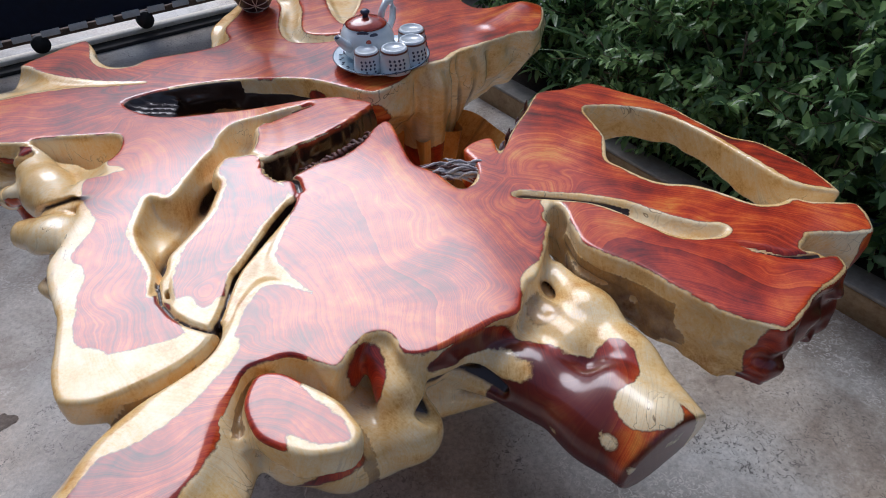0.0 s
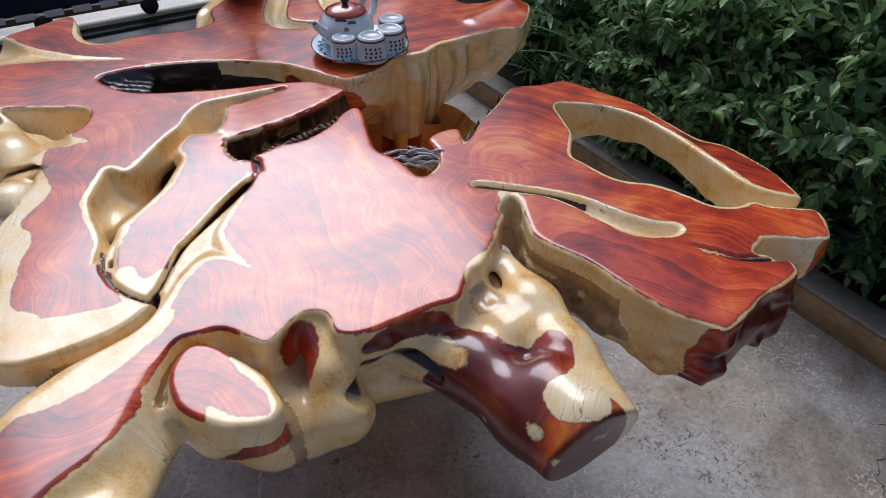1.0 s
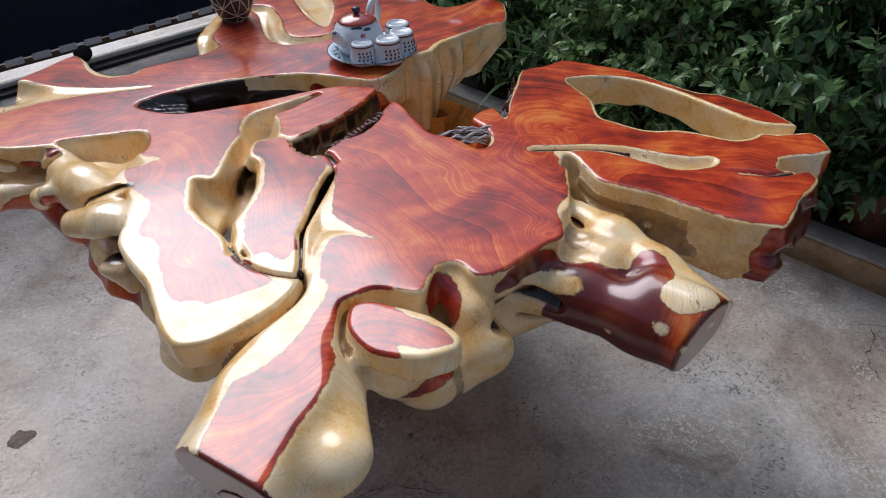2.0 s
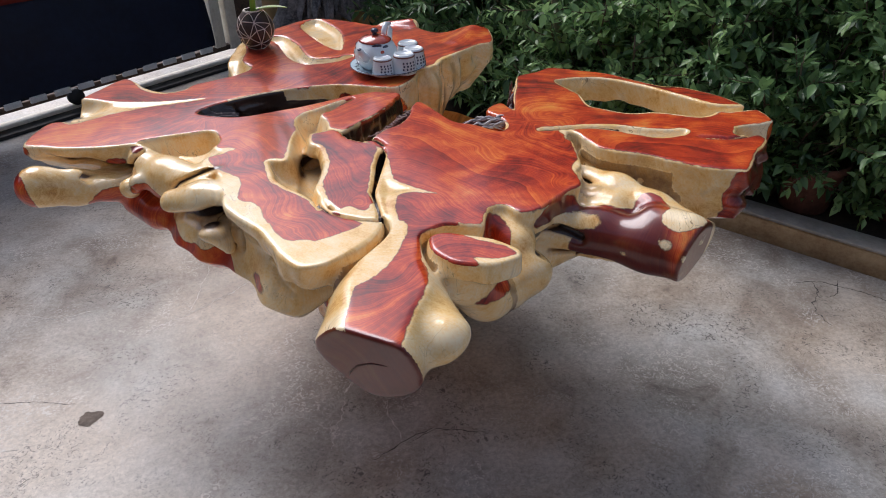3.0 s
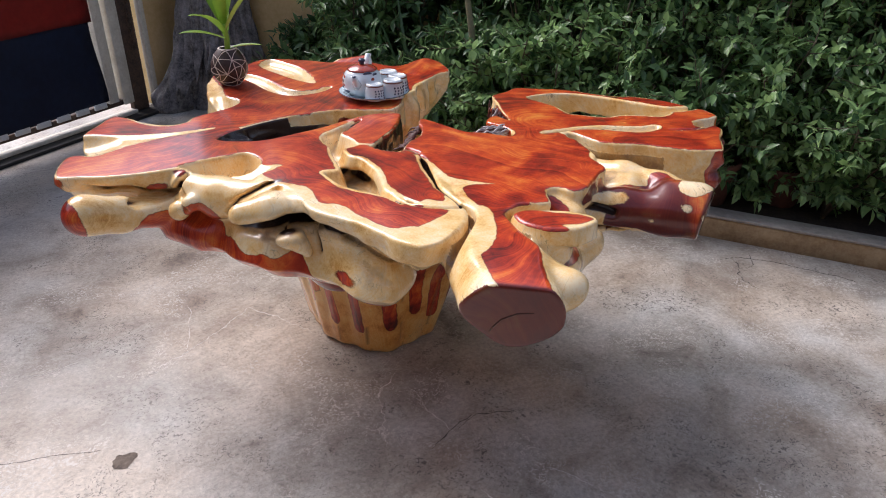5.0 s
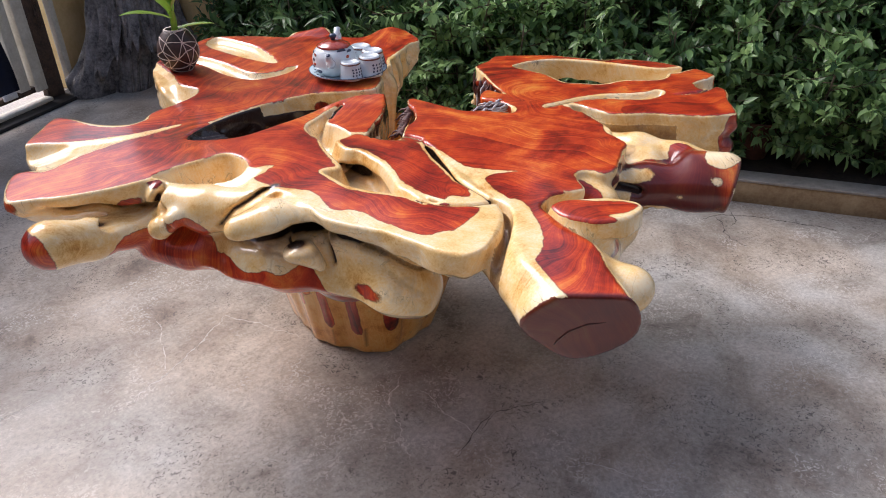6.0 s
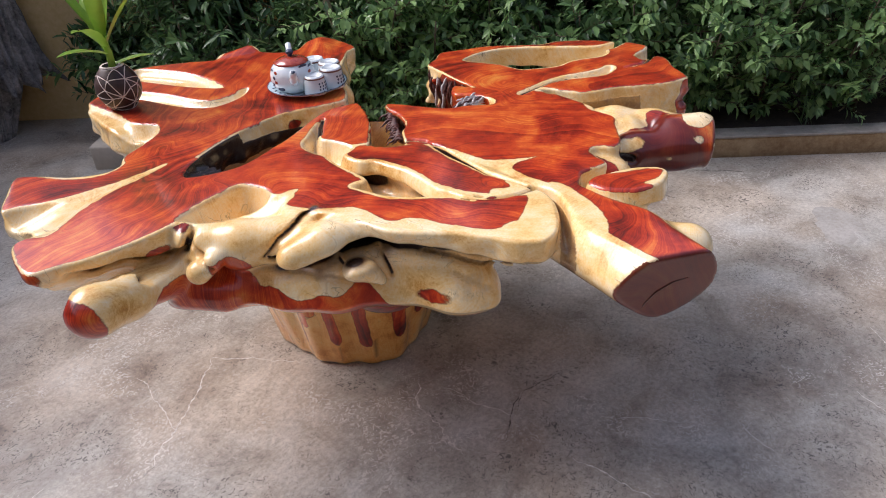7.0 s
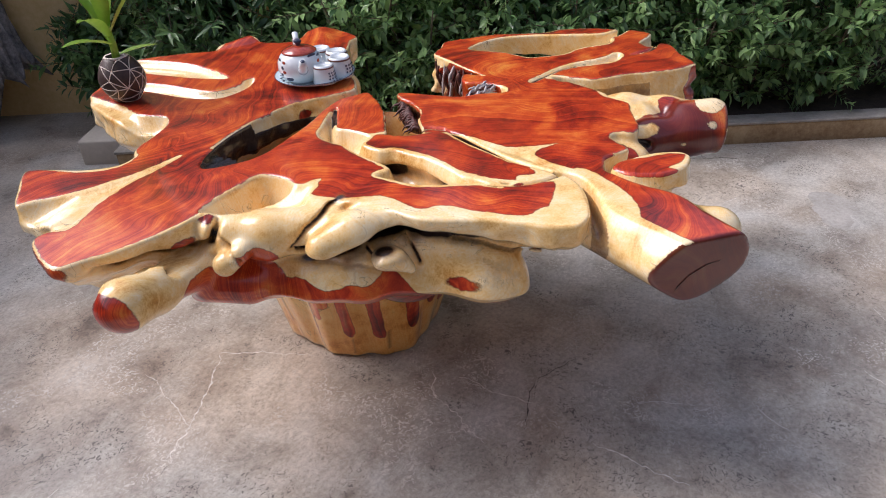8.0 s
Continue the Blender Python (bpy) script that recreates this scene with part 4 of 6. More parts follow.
# heartwood on the planed top: inside the lobes, away from rims and sap streaks
SAP = {
    "near_margin": [(-0.62, 1.15), (-0.68, 1.12), (-0.665, 1.06), (-0.638, 1.02), (-0.598, 0.975), (-0.595, 0.88), (-0.556, 0.846), (-0.530, 0.765), (-0.495, 0.690),
                    (-0.453, 0.680), (-0.404, 0.650), (-0.358, 0.670), (-0.352, 0.705), (-0.325, 0.72), (-0.25, 0.70), (-0.33, 0.53), (-0.50, 0.50), (-0.72, 0.80),
                    (-0.80, 1.0), (-0.75, 1.16)],
    "front_left": [(-0.315, 0.80), (-0.285, 0.775), (-0.266, 0.750), (-0.267, 0.675), (-0.302, 0.619), (-0.346, 0.553), (-0.376, 0.49), (-0.398, 0.372), (-0.40, 0.30), (-0.55, 0.35),
                   (-0.50, 0.62), (-0.33, 0.72)],
    "front_right": [(-0.20, 0.675), (-0.229, 0.649), (-0.233, 0.565), (-0.246, 0.485), (-0.278, 0.415), (-0.312, 0.330), (-0.32, 0.26), (-0.18, 0.22), (-0.19, 0.45), (-0.208, 0.55), (-0.222, 0.62)],
    "tongue_foot": [(-0.385, 0.775), (-0.365, 0.80), (-0.33, 0.775), (-0.31, 0.80), (-0.29, 0.72), (-0.33, 0.715)],
    "neck": [(0.20, 1.088), (0.232, 1.082), (0.244, 1.03), (0.262, 0.972), (0.29, 0.93), (0.25, 0.92), (0.225, 0.98), (0.222, 1.03)],
    "limb_right_top": [(0.165, 0.885), (0.21, 0.93), (0.26, 0.90), (0.35, 0.80), (0.30, 0.79), (0.245, 0.82), (0.20, 0.795), (0.165, 0.83)],
}
sap2 = {name: inside_of(points) for name, points in SAP.items()}
edge2 = np.full(PX.shape, 9.0)
for name, d in plan.items():
    edge2 = np.minimum(edge2, d)
for name in ("hollow", "seam", "loop", "slit", "pouch", "gap_right", "ring_cut", "wedge"):
    edge2 = np.maximum(edge2, -cut[name])
edge2 = np.minimum(edge2, inside_of([(-0.52, 0.75), (-0.15, 0.75), (-0.08, 0.22), (-0.55, 0.22)], False))
wide = 0.006 + 0.010 * spot(-0.45, 1.0, 0.30) + 0.016 * spot(-0.13, 0.57, 0.12) + 0.008 * spot(0.55, 1.25, 0.4) + 0.014 * spot(-0.9, 1.64, 0.15)
wide = wide + 0.006 * spot(-0.8, 1.26, 0.3) - 0.012 * spot(0.10, 0.76, 0.16) - 0.012 * spot(-0.02, 1.28, 0.2) - 0.010 * spot(-0.25, 1.42, 0.12) + 0.010 * spot(0.0, 1.72, 0.2)
heart2 = -edge2 - wide
for name in ("streak_low", "streak_high", "cream_pouch", "fork", "wedge"):
    heart2 = np.minimum(heart2, cut[name])
for d in sap2.values():
    heart2 = np.minimum(heart2, d)
on_top = at_verts(heart2)
# heartwood laid bare on the flanks and cut ends
bare = -np.minimum.reduce([
    np.abs(plane_at(FRONT_AT, FRONT_N)) - 0.006 + np.where(VY > 0.48, 1.0, 0.0),
    ball(0.24, 0.69, 0.64, 0.14, 0.085, 0.11), ball(0.345, 0.60, 0.63, 0.09, 0.085, 0.16), ball(0.295, 0.73, 0.74, 0.04, 0.05, 0.05), ball(0.12, 0.74, 0.72, 0.12, 0.05, 0.04),
    ball(-0.065, 0.69, 0.72, 0.028, 0.05, 0.05), ball(0.60, 0.81, 0.67, 0.09, 0.085, 0.14), ball(0.68, 0.89, 0.67, 0.09, 0.09, 0.14), ball(-1.150, 1.150, 0.690, 0.055, 0.06, 0.055),
    ball(-1.0, 1.23, 0.60, 0.20, 0.06, 0.035), ball(-0.86, 1.165, 0.600, 0.09, 0.11, 0.060), ball(-0.560, 0.800, 0.596, 0.032, 0.050, 0.018), ball(-0.855, 1.105, 0.655, 0.055, 0.06, 0.050), ball(-0.94, 1.19, 0.635, 0.07, 0.06, 0.035), ball(-0.53, 0.70, 0.535, 0.10, 0.08, 0.018),
    np.maximum(VZ - (0.607 + 0.012 * np.sin(19 * (VX - VY)) + 0.006 * np.sin(47 * (VX - VY)) - 0.42 * np.maximum(VX - VY + 1.57, 0)), np.maximum(VY - 1.28, VY - VX - 2.15)),
    ball(-0.872, 1.215, 0.757, 0.020, 0.018, 0.012), ball(-0.934, 1.226, 0.716, 0.024, 0.03, 0.012),
    ball(-1.155, 1.355, 0.735, 0.020, 0.09, 0.05), ball(0.03, 1.26, 0.70, 0.12, 0.12, 0.12), ball(-0.17, 1.32, 0.64, 0.20, 0.22, 0.16),
    ball(0.80, 1.06, 0.70, 0.05, 0.07, 0.09), ball(0.13, 1.36, 0.66, 0.09, 0.20, 0.12), ball(-0.32, 1.58, 0.72, 0.035, 0.03, 0.022), ball(-0.10, 0.58, 0.66, 0.05, 0.05, 0.018),
    ball(0.33, 1.30, 0.40, 0.9, 0.9, 0.16),
])
pale = np.minimum.reduce([
    ball(-0.895, 1.155, 0.678, 0.036, 0.036, 0.034),
    ball(0.335, 0.650, 0.745, 0.050, 0.040, 0.055), ball(0.24, 0.835, 0.73, 0.055, 0.05, 0.06), ball(0.285, 0.62, 0.69, 0.018, 0.018, 0.014),
    ball(0.31, 0.585, 0.675, 0.008, 0.010, 0.009), ball(0.09, 0.735, 0.70, 0.09, 0.05, 0.016), ball(0.37, 0.63, 0.56, 0.04, 0.04, 0.012),
    ball(0.37, 0.72, 0.69, 0.03, 0.10, 0.05), ball(0.18, 0.71, 0.60, 0.12, 0.04, 0.025), ball(0.22, 0.66, 0.655, 0.014, 0.01, 0.006),
])
bare = np.maximum(bare, -ball(0.16, 2.0, 0.80, 0.09, 0.11, 0.06))
bare = np.maximum(bare, -ball(-0.07, 2.19, 0.80, 0.12, 0.05, 0.045))
flank = np.minimum(bare, pale)
deep = TOP - VZ
on_front = (at_verts(plan["cookie"]) > 0.036) & (VY < 0.66) & (VX < -0.20) & (VX > -0.47) & (np.abs(plane_at(FRONT_AT, FRONT_N)) > 0.007)
skin = np.where(on_front, 0.05, 0.0045)
heart = np.where(deep < skin, on_top, flank)
heart = np.where((deep >= skin) & (deep < 0.012), np.minimum(np.maximum(on_top, flank), np.maximum(flank, 0.004 - deep)), heart)
plain = np.maximum.reduce([-at_verts(cut[n]) for n in ("streak_low", "streak_high", "cream_pouch", "wedge", "fork")])
heart = np.where(plain > 0, np.minimum(heart, -plain), heart)
GRAIN = {"limb_long": 9, "limb_short": -12, "burr_far": 38, "arm": 35, "burr_near": -66, "tongue": -84, "slab_middle": -58, "burr_loop": -18, "cookie": -30}
share, total = np.zeros(PX.shape), np.zeros(PX.shape)
for name, d in plan.items():
    a = radians(GRAIN[name])
    across = -math.sin(a) * (PX + 0.2) + math.cos(a) * (PY - 1.2)
    w = np.exp(-np.clip(d, -0.12, 0.3) / 0.035)
    share += w * across
    total += w
KNOTS = [(0.118, 0.80, 0.06, 0.055), (-0.02, 0.93, 0.14, 0.05), (0.38, 1.40, 0.09, 0.06), (-0.60, 1.95, 0.10, 0.07), (-0.62, 1.05, 0.09, 0.05), (-0.50, 0.80, 0.08, 0.04),
         (-0.36, 0.80, 0.06, 0.03), (-0.55, 1.30, 0.12, 0.05), (0.55, 0.90, 0.10, 0.05), (-0.30, 0.52, 0.07, 0.04), (-0.90, 1.38, 0.10, 0.03), (-0.42, 1.75, 0.12, 0.05)]
ring2 = share / total + 0.30 * np.clip(edge2, -0.12, 0.1)
for x, y, reach, lift in KNOTS:
    ring2 = ring2 + lift * spot(x, y, reach)
ring = at_verts(ring2) + 0.35 * deep
dark_wood_shade = np.zeros(len(verts))
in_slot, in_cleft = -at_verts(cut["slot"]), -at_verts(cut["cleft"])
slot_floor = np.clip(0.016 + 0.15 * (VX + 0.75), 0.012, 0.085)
dark_wood_shade = np.where(in_slot > -0.006, 2.4 * np.where(VX < -0.43 - 0.9 * (VY - 1.47), np.clip((deep - 0.002) / 0.008, 0, 1), np.clip((deep - 0.62 * slot_floor) / 0.005, 0, 1)), dark_wood_shade)
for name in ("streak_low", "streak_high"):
    dark_wood_shade = np.where((-at_verts(cut[name]) > 0.004) & (deep > 0.006), 0.25 * np.clip((deep - 0.006) / 0.012, 0, 1), dark_wood_shade)
# torn dark wood and recess shade, coloured darker with depth
dark_wood_shade = np.where(in_cleft > -0.012, 0.75 * np.clip((deep - 0.003) / 0.010, 0, 1), dark_wood_shade)
dark_wood_shade = np.where((-at_verts(cut["gap_right"]) > -0.002) & (deep > 0.03), 0.55, dark_wood_shade)
dark_wood_shade = np.where((-at_verts(cut["pocket"]) > -0.002) & (deep > 0.03), 0.45, dark_wood_shade)
dark_wood_shade = np.where(-at_verts(cut["split"]) > -0.004, 0.95 * np.clip((deep - 0.003) / 0.008, 0, 1), dark_wood_shade)
# bark lines and the shade of the folds, coloured in along each crease
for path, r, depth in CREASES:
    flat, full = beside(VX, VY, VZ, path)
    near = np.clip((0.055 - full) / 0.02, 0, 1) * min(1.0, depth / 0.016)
    dark_wood_shade = np.maximum(dark_wood_shade, 0.85 * np.clip((1.15 * r - flat) / 0.004, 0, 1) * near)
    dark_wood_shade = np.maximum(dark_wood_shade, 0.26 * np.clip((r + 0.022 - flat) / 0.022, 0, 1) * near)
# deep shade of the crevice under the rim, painted near black
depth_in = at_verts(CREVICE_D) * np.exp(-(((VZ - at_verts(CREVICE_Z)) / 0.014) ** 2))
dark_wood_shade = np.maximum(dark_wood_shade, np.clip(depth_in / 0.022, 0, 0.9) * (deep > 0.012))
dark_wood_shade = np.maximum(dark_wood_shade, np.clip(at_verts(CREVICE_D) * np.exp(-(((VZ - at_verts(CREVICE_Z) + 0.008) / 0.030) ** 2)) / 0.06, 0, 0.34) * (deep > 0.014))
# the far flank is coloured browner, in stripes along its flutes
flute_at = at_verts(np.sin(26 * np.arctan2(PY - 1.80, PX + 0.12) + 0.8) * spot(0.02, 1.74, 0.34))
dark_wood_shade = np.maximum(dark_wood_shade, np.clip(0.30 * at_verts(spot(0.02, 1.74, 0.36)) + 0.22 * flute_at, 0, 0.46) * (deep > 0.02))
dark_wood_shade = np.where(at_verts(crack2) < 0.003, np.maximum(dark_wood_shade, np.clip((deep - 0.003) / 0.008, 0, 1)), dark_wood_shade)
# the shade inside these two gaps is painted on below 2 cm
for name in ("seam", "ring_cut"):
    dark_wood_shade = np.where((-at_verts(cut[name]) > -0.001) & (deep > 0.02), 0.55, dark_wood_shade)
# near-black spots laid in the hollows and holes of the flank
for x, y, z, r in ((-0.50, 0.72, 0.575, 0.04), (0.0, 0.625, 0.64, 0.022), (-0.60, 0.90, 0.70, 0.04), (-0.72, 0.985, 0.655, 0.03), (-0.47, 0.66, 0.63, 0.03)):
    dark_wood_shade = np.maximum(dark_wood_shade, 0.75 * np.clip(1.2 - np.sqrt((VX - x) ** 2 + (VY - y) ** 2 + (VZ - z) ** 2) / r, 0, 1))

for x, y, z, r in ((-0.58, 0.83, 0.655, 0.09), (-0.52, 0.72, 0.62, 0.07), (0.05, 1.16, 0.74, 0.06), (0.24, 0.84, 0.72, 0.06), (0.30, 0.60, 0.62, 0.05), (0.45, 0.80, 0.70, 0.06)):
    dark_wood_shade = np.maximum(dark_wood_shade, 0.34 * np.clip(1.5 - 1.5 * np.sqrt((VX - x) ** 2 + (VY - y) ** 2 + (VZ - z) ** 2) / r, 0, 1) * (deep > 0.006))
ends = np.zeros(len(verts))
for e in (np.abs(plane_at(FRONT_AT, FRONT_N)) + np.where(VY > 0.48, 1.0, 0.0), np.abs(plane_at(RIGHT_AT, RIGHT_N)) + np.where(VX < 0.25, 1.0, 0.0) + np.where(VY > 0.72, 1.0, 0.0)):
    ends = np.maximum(ends, np.clip((0.012 - e) / 0.006, 0, 1))
for e in (ball(0.25, 0.69, 0.62, 0.17, 0.12, 0.14), ball(0.64, 0.84, 0.66, 0.13, 0.12, 0.14), ball(-1.165, 1.355, 0.74, 0.035, 0.1, 0.06), ball(0.08, 0.74, 0.70, 0.16, 0.06, 0.07), ball(-0.15, 1.33, 0.62, 0.2, 0.2, 0.15), ball(0.13, 1.36, 0.66, 0.10, 0.20, 0.12)):
    ends = np.maximum(ends, np.clip(-e / 0.02, 0, 1) * np.clip((deep - 0.004) / 0.01, 0, 1))
table = thing("root_table", "large lacquered root-wood table, red heartwood and cream sapwood", "table")
# each quad belongs to the lobe that it is nearest to
names = list(plan)
lobe_at = np.stack([at_verts(d) for d in plan.values()])
extra = {"limb_front": np.where(VY < 0.60, ball(-0.33, 0.45, 0.66, 0.18, 0.22, 0.14), 1.0), "limb_right": ball(0.28, 0.70, 0.64, 0.20, 0.14, 0.16),
         "limb_low": ball(-1.0, 1.19, 0.67, 0.20, 0.09, 0.08) + np.where(VZ > 0.735, 1.0, 0.0), "knob": ball(-0.77, 1.10, 0.66, 0.12, 0.16, 0.12) + np.where(VX > -0.70, 1.0, 0.0)}
names += list(extra)
nearest = np.vstack([lobe_at, np.stack([np.where(v < 0, -0.5, 1.0) for v in extra.values()])]).argmin(0)
owner = nearest[quads[:, 0]]
PART_NAMES = {"limb_long": "limb", "limb_short": "limb", "burr_far": "burr", "arm": "limb", "burr_near": "burr", "tongue": "slab", "slab_middle": "slab",
              "burr_loop": "burr", "cookie": "knob", "limb_front": "limb", "limb_right": "limb", "limb_low": "limb", "knob": "knob"}
PART_LABELS = {"limb_front": "thick sawn limb with a red cut end", "limb_right": "glossy dark red sawn limb", "burr_loop": "thick burr with an open oval loop",
               "limb_low": "rounded limb with a dark red tip", "cookie": "small cream-rimmed round offcut"}
for n, name in enumerate(names):
    mine = quads[owner == n]
    if not len(mine):
        continue
    used, index = np.unique(mine, return_inverse=True)
    me = bpy.data.meshes.new(PART_NAMES[name])
    me.vertices.add(len(used))
    me.vertices.foreach_set("co", verts[used].astype(np.float32).ravel())
    me.loops.add(4 * len(mine))
    me.loops.foreach_set("vertex_index", index.reshape(-1).astype(np.int32))
    me.polygons.add(len(mine))
    me.polygons.foreach_set("loop_start", np.arange(0, 4 * len(mine), 4, dtype=np.int32))
    me.polygons.foreach_set("use_smooth", np.ones(len(mine), bool))
    for key, values in (("heart", heart), ("ring", ring), ("dark_wood_shade", dark_wood_shade), ("end_grain", ends)):
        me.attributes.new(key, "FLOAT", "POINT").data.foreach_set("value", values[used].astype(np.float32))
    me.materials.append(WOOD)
    me.update()
    me.validate()
    ob = new(PART_NAMES[name], me)
    ob.parent = table
    if name in PART_LABELS:
        ob["label"] = PART_LABELS[name]

SPLINT = mottled("dark_torn_wood", (0.03, 0.008, 0.007), (0.16, 0.05, 0.035), 40.0, 0.5, 160.0, 0.8)
SILVER = mottled("silver_grey_dead_wood", (0.22, 0.17, 0.155), (0.74, 0.70, 0.69), 30.0, 0.55, 160.0, 0.8)
rng = random.Random(31)
for i in range(44):
    k = rng.random()
    x0, y0 = -0.015 + 0.095 * k, 1.190 + rng.uniform(-0.026, 0.026) + 0.012 * k
    a = radians(rng.uniform(-16, 26))
    n = rng.uniform(0.035, 0.095)
    rise = rng.uniform(-0.022, -0.004)
    path = [(x0 + n * (s - 0.5) * math.cos(a) + 0.004 * math.sin(5 * s + i), y0 + n * (s - 0.5) * math.sin(a) + 0.003 * math.sin(7 * s + i), TOP + rise + 0.007 * math.sin(3.1 * s) + 0.002 * math.sin(9 * s + i)) for s in np.linspace(0, 1, 9)]
    part("splinter", tube(bmesh.new(), path, [0.0006 + 0.0034 * math.sin(math.pi * s) ** 0.6 * rng.uniform(0.4, 1.1) for s in np.linspace(0, 1, 9)], 6), SILVER if i % 4 else SPLINT, table, "splintered dead wood")
for i in range(30):
    k = rng.random()
    x0, y0 = 0.128 + 0.070 * k, 1.285 + 0.215 * k
    top_z, low_z = TOP - rng.uniform(0.004, 0.03), TOP - rng.uniform(0.07, 0.14)
    path = [(x0 - 0.004 + 0.006 * math.sin(4 * s + i), y0 + 0.010 * math.sin(2.5 * s + 2 * i), top_z + (low_z - top_z) * s) for s in np.linspace(0, 1, 8)]
    part("splinter", tube(bmesh.new(), path, [0.001 + rng.uniform(0.003, 0.007) * math.sin(math.pi * s) ** 0.5 for s in np.linspace(0, 1, 8)], 6), SPLINT if i % 3 else SILVER, table, "dark torn splinter at the broken burr end")
for i in range(16):
    k = i / 15
    x0, y0 = -0.262 + 0.115 * k, 1.185 + 0.155 * k
    n = rng.uniform(0.018, 0.04)
    a = radians(rng.uniform(120, 165))
    path = [(x0 + n * s * math.cos(a), y0 + n * s * math.sin(a), TOP - 0.014 - 0.02 * s * s + 0.003 * math.sin(8 * s + i)) for s in np.linspace(-0.3, 1, 7)]
    part("splinter", tube(bmesh.new(), path, [0.0065 * (1.02 - s) ** 0.7 for s in np.linspace(0, 1, 7)], 6), SPLINT, table, "dark torn splinter at the cleft")
part("crack", tube(bmesh.new(), [(-0.3985, 0.410, 0.634), (-0.3955, 0.4035, 0.652), (-0.383, 0.390, 0.676), (-0.359, 0.370, 0.695), (-0.334, 0.352, 0.700)], [0.0008, 0.0018, 0.0020, 0.0018, 0.0008], 6), SPLINT, table, "thin dark crack across the cut end")

# the stump that carries the table, and the root that props its far corner
def loft(rows, sides=96, cap=True):
    """Closed rings of points joined into a skin."""
    v = np.concatenate(rows)
    f = []
    for a in range(len(rows) - 1):
        i = np.arange(sides)
        j = (i + 1) % sides
        f.append(np.stack([a * sides + i, a * sides + j, (a + 1) * sides + j, (a + 1) * sides + i], 1))
    return v, np.concatenate(f)


def with_fields(ob, **fields):
    for key, values in fields.items():
        ob.data.attributes.new(key, "FLOAT", "POINT").data.foreach_set("value", np.asarray(values, np.float32))
    return ob


ang = np.linspace(0, 2 * np.pi, 128, endpoint=False)
rows = []
for z in np.linspace(0.0, 0.54, 40):
    k = z / 0.54
    r = 0.235 + 0.14 * min(z, 0.30) + 0.20 * max(0.0, (z - 0.26) / 0.30) ** 1.5 + 0.012 * np.sin(3 * ang + 0.6) + 0.008 * np.sin(7 * ang + 2) + 0.004 * np.sin(17 * ang) - 0.012 * (z < 0.006)
    r = r + 0.05 * k * np.exp(-((np.angle(np.exp(1j * (ang - 2.9)))) ** 2) / 0.12) + 0.10 * k * np.exp(-((np.angle(np.exp(1j * (ang + 0.9)))) ** 2) / 0.35)
    rows.append(np.stack([-0.258 + r * np.cos(ang), 1.478 + r * np.sin(ang), 0 * r + z], 1))
v, f = loft(rows, 128)
stump = mesh_object("stump_base", v, f, STUMP_WOOD, table, label="round tan stump with dark red streaks under the table")
a, z = np.arctan2(v[:, 1] - 1.478, v[:, 0] + 0.258), v[:, 2]
finger = np.full(len(v), -0.05)
for mid, low, half in ((-2.98, 0.03, 0.012), (-2.90, 0.15, 0.020), (-2.80, 0.20, 0.03), (-2.56, 0.09, 0.026), (-2.20, 0.08, 0.026), (-1.78, 0.10, 0.030), (-1.45, 0.14, 0.026), (-1.20, 0.10, 0.026), (-0.92, 0.15, 0.03)):
    d = np.angle(np.exp(1j * (a - mid - 0.35 * (0.2 - z) * (mid > -2.7)))) * 0.28
    finger = np.maximum(finger, half - np.hypot(d, np.maximum(low + half - z, 0)))
with_fields(stump, heart=finger - 0.006, ring=0.27 * a * 0.9 + 0.02 * np.sin(9 * z + 3 * a), dark_wood_shade=0.12 + 0.4 * (np.abs(np.sin(7 * a + 0.5 * np.sin(9 * z))) > 0.992))

rows = []
for z in np.linspace(0.0, 0.56, 30):
    k = z / 0.56
    r = 0.045 + 0.045 * k**1.6 + (0.006 + 0.012 * k) * np.sin(5 * ang + 3 * k) + 0.004 * np.sin(11 * ang)
    rows.append(np.stack([-0.085 + 0.01 * k + r * np.cos(ang), 1.71 + 0.02 * k + r * np.sin(ang), 0 * r + z], 1))
v, f = loft(rows, 128)
prop = mesh_object("root_leg", v, f, STUMP_WOOD, table, label="fluted brown root leg under the far burr")
with_fields(prop, heart=np.full(len(v), -0.05), ring=0.1 * np.arctan2(v[:, 1] - 1.72, v[:, 0] + 0.08), dark_wood_shade=0.3 * (np.sin(5 * np.arctan2(v[:, 1] - 1.72, v[:, 0] + 0.08)) < -0.85))

# ---- the tea set ----
GLAZE_BLUE = mottled("pale_blue_glaze", (0.50, 0.67, 0.76), (0.70, 0.82, 0.87), 40.0, 0.15, 200.0, 0.02, coat=0.6)
GLAZE_WHITE = mottled("white_glaze", (0.70, 0.78, 0.81), (0.83, 0.87, 0.87), 20.0, 0.15, 90.0, 0.02, coat=0.6)
GLAZE_RED = mottled("red_glaze", (0.30, 0.03, 0.02), (0.48, 0.08, 0.04), 60.0, 0.2, 200.0, 0.02, coat=0.6)
INK = mottled("blue_black_ink", (0.02, 0.03, 0.06), (0.06, 0.08, 0.14), 60.0, 0.3, 200.0, 0.02)
BROWN_LINE = mottled("brown_rim_line", (0.10, 0.03, 0.02), (0.20, 0.07, 0.04), 60.0, 0.3, 200.0, 0.02)

PLATE = (-0.176, 1.670, TOP)
plate = thing("plate", "pale blue speckled round tea plate on the table", "plate", PLATE)
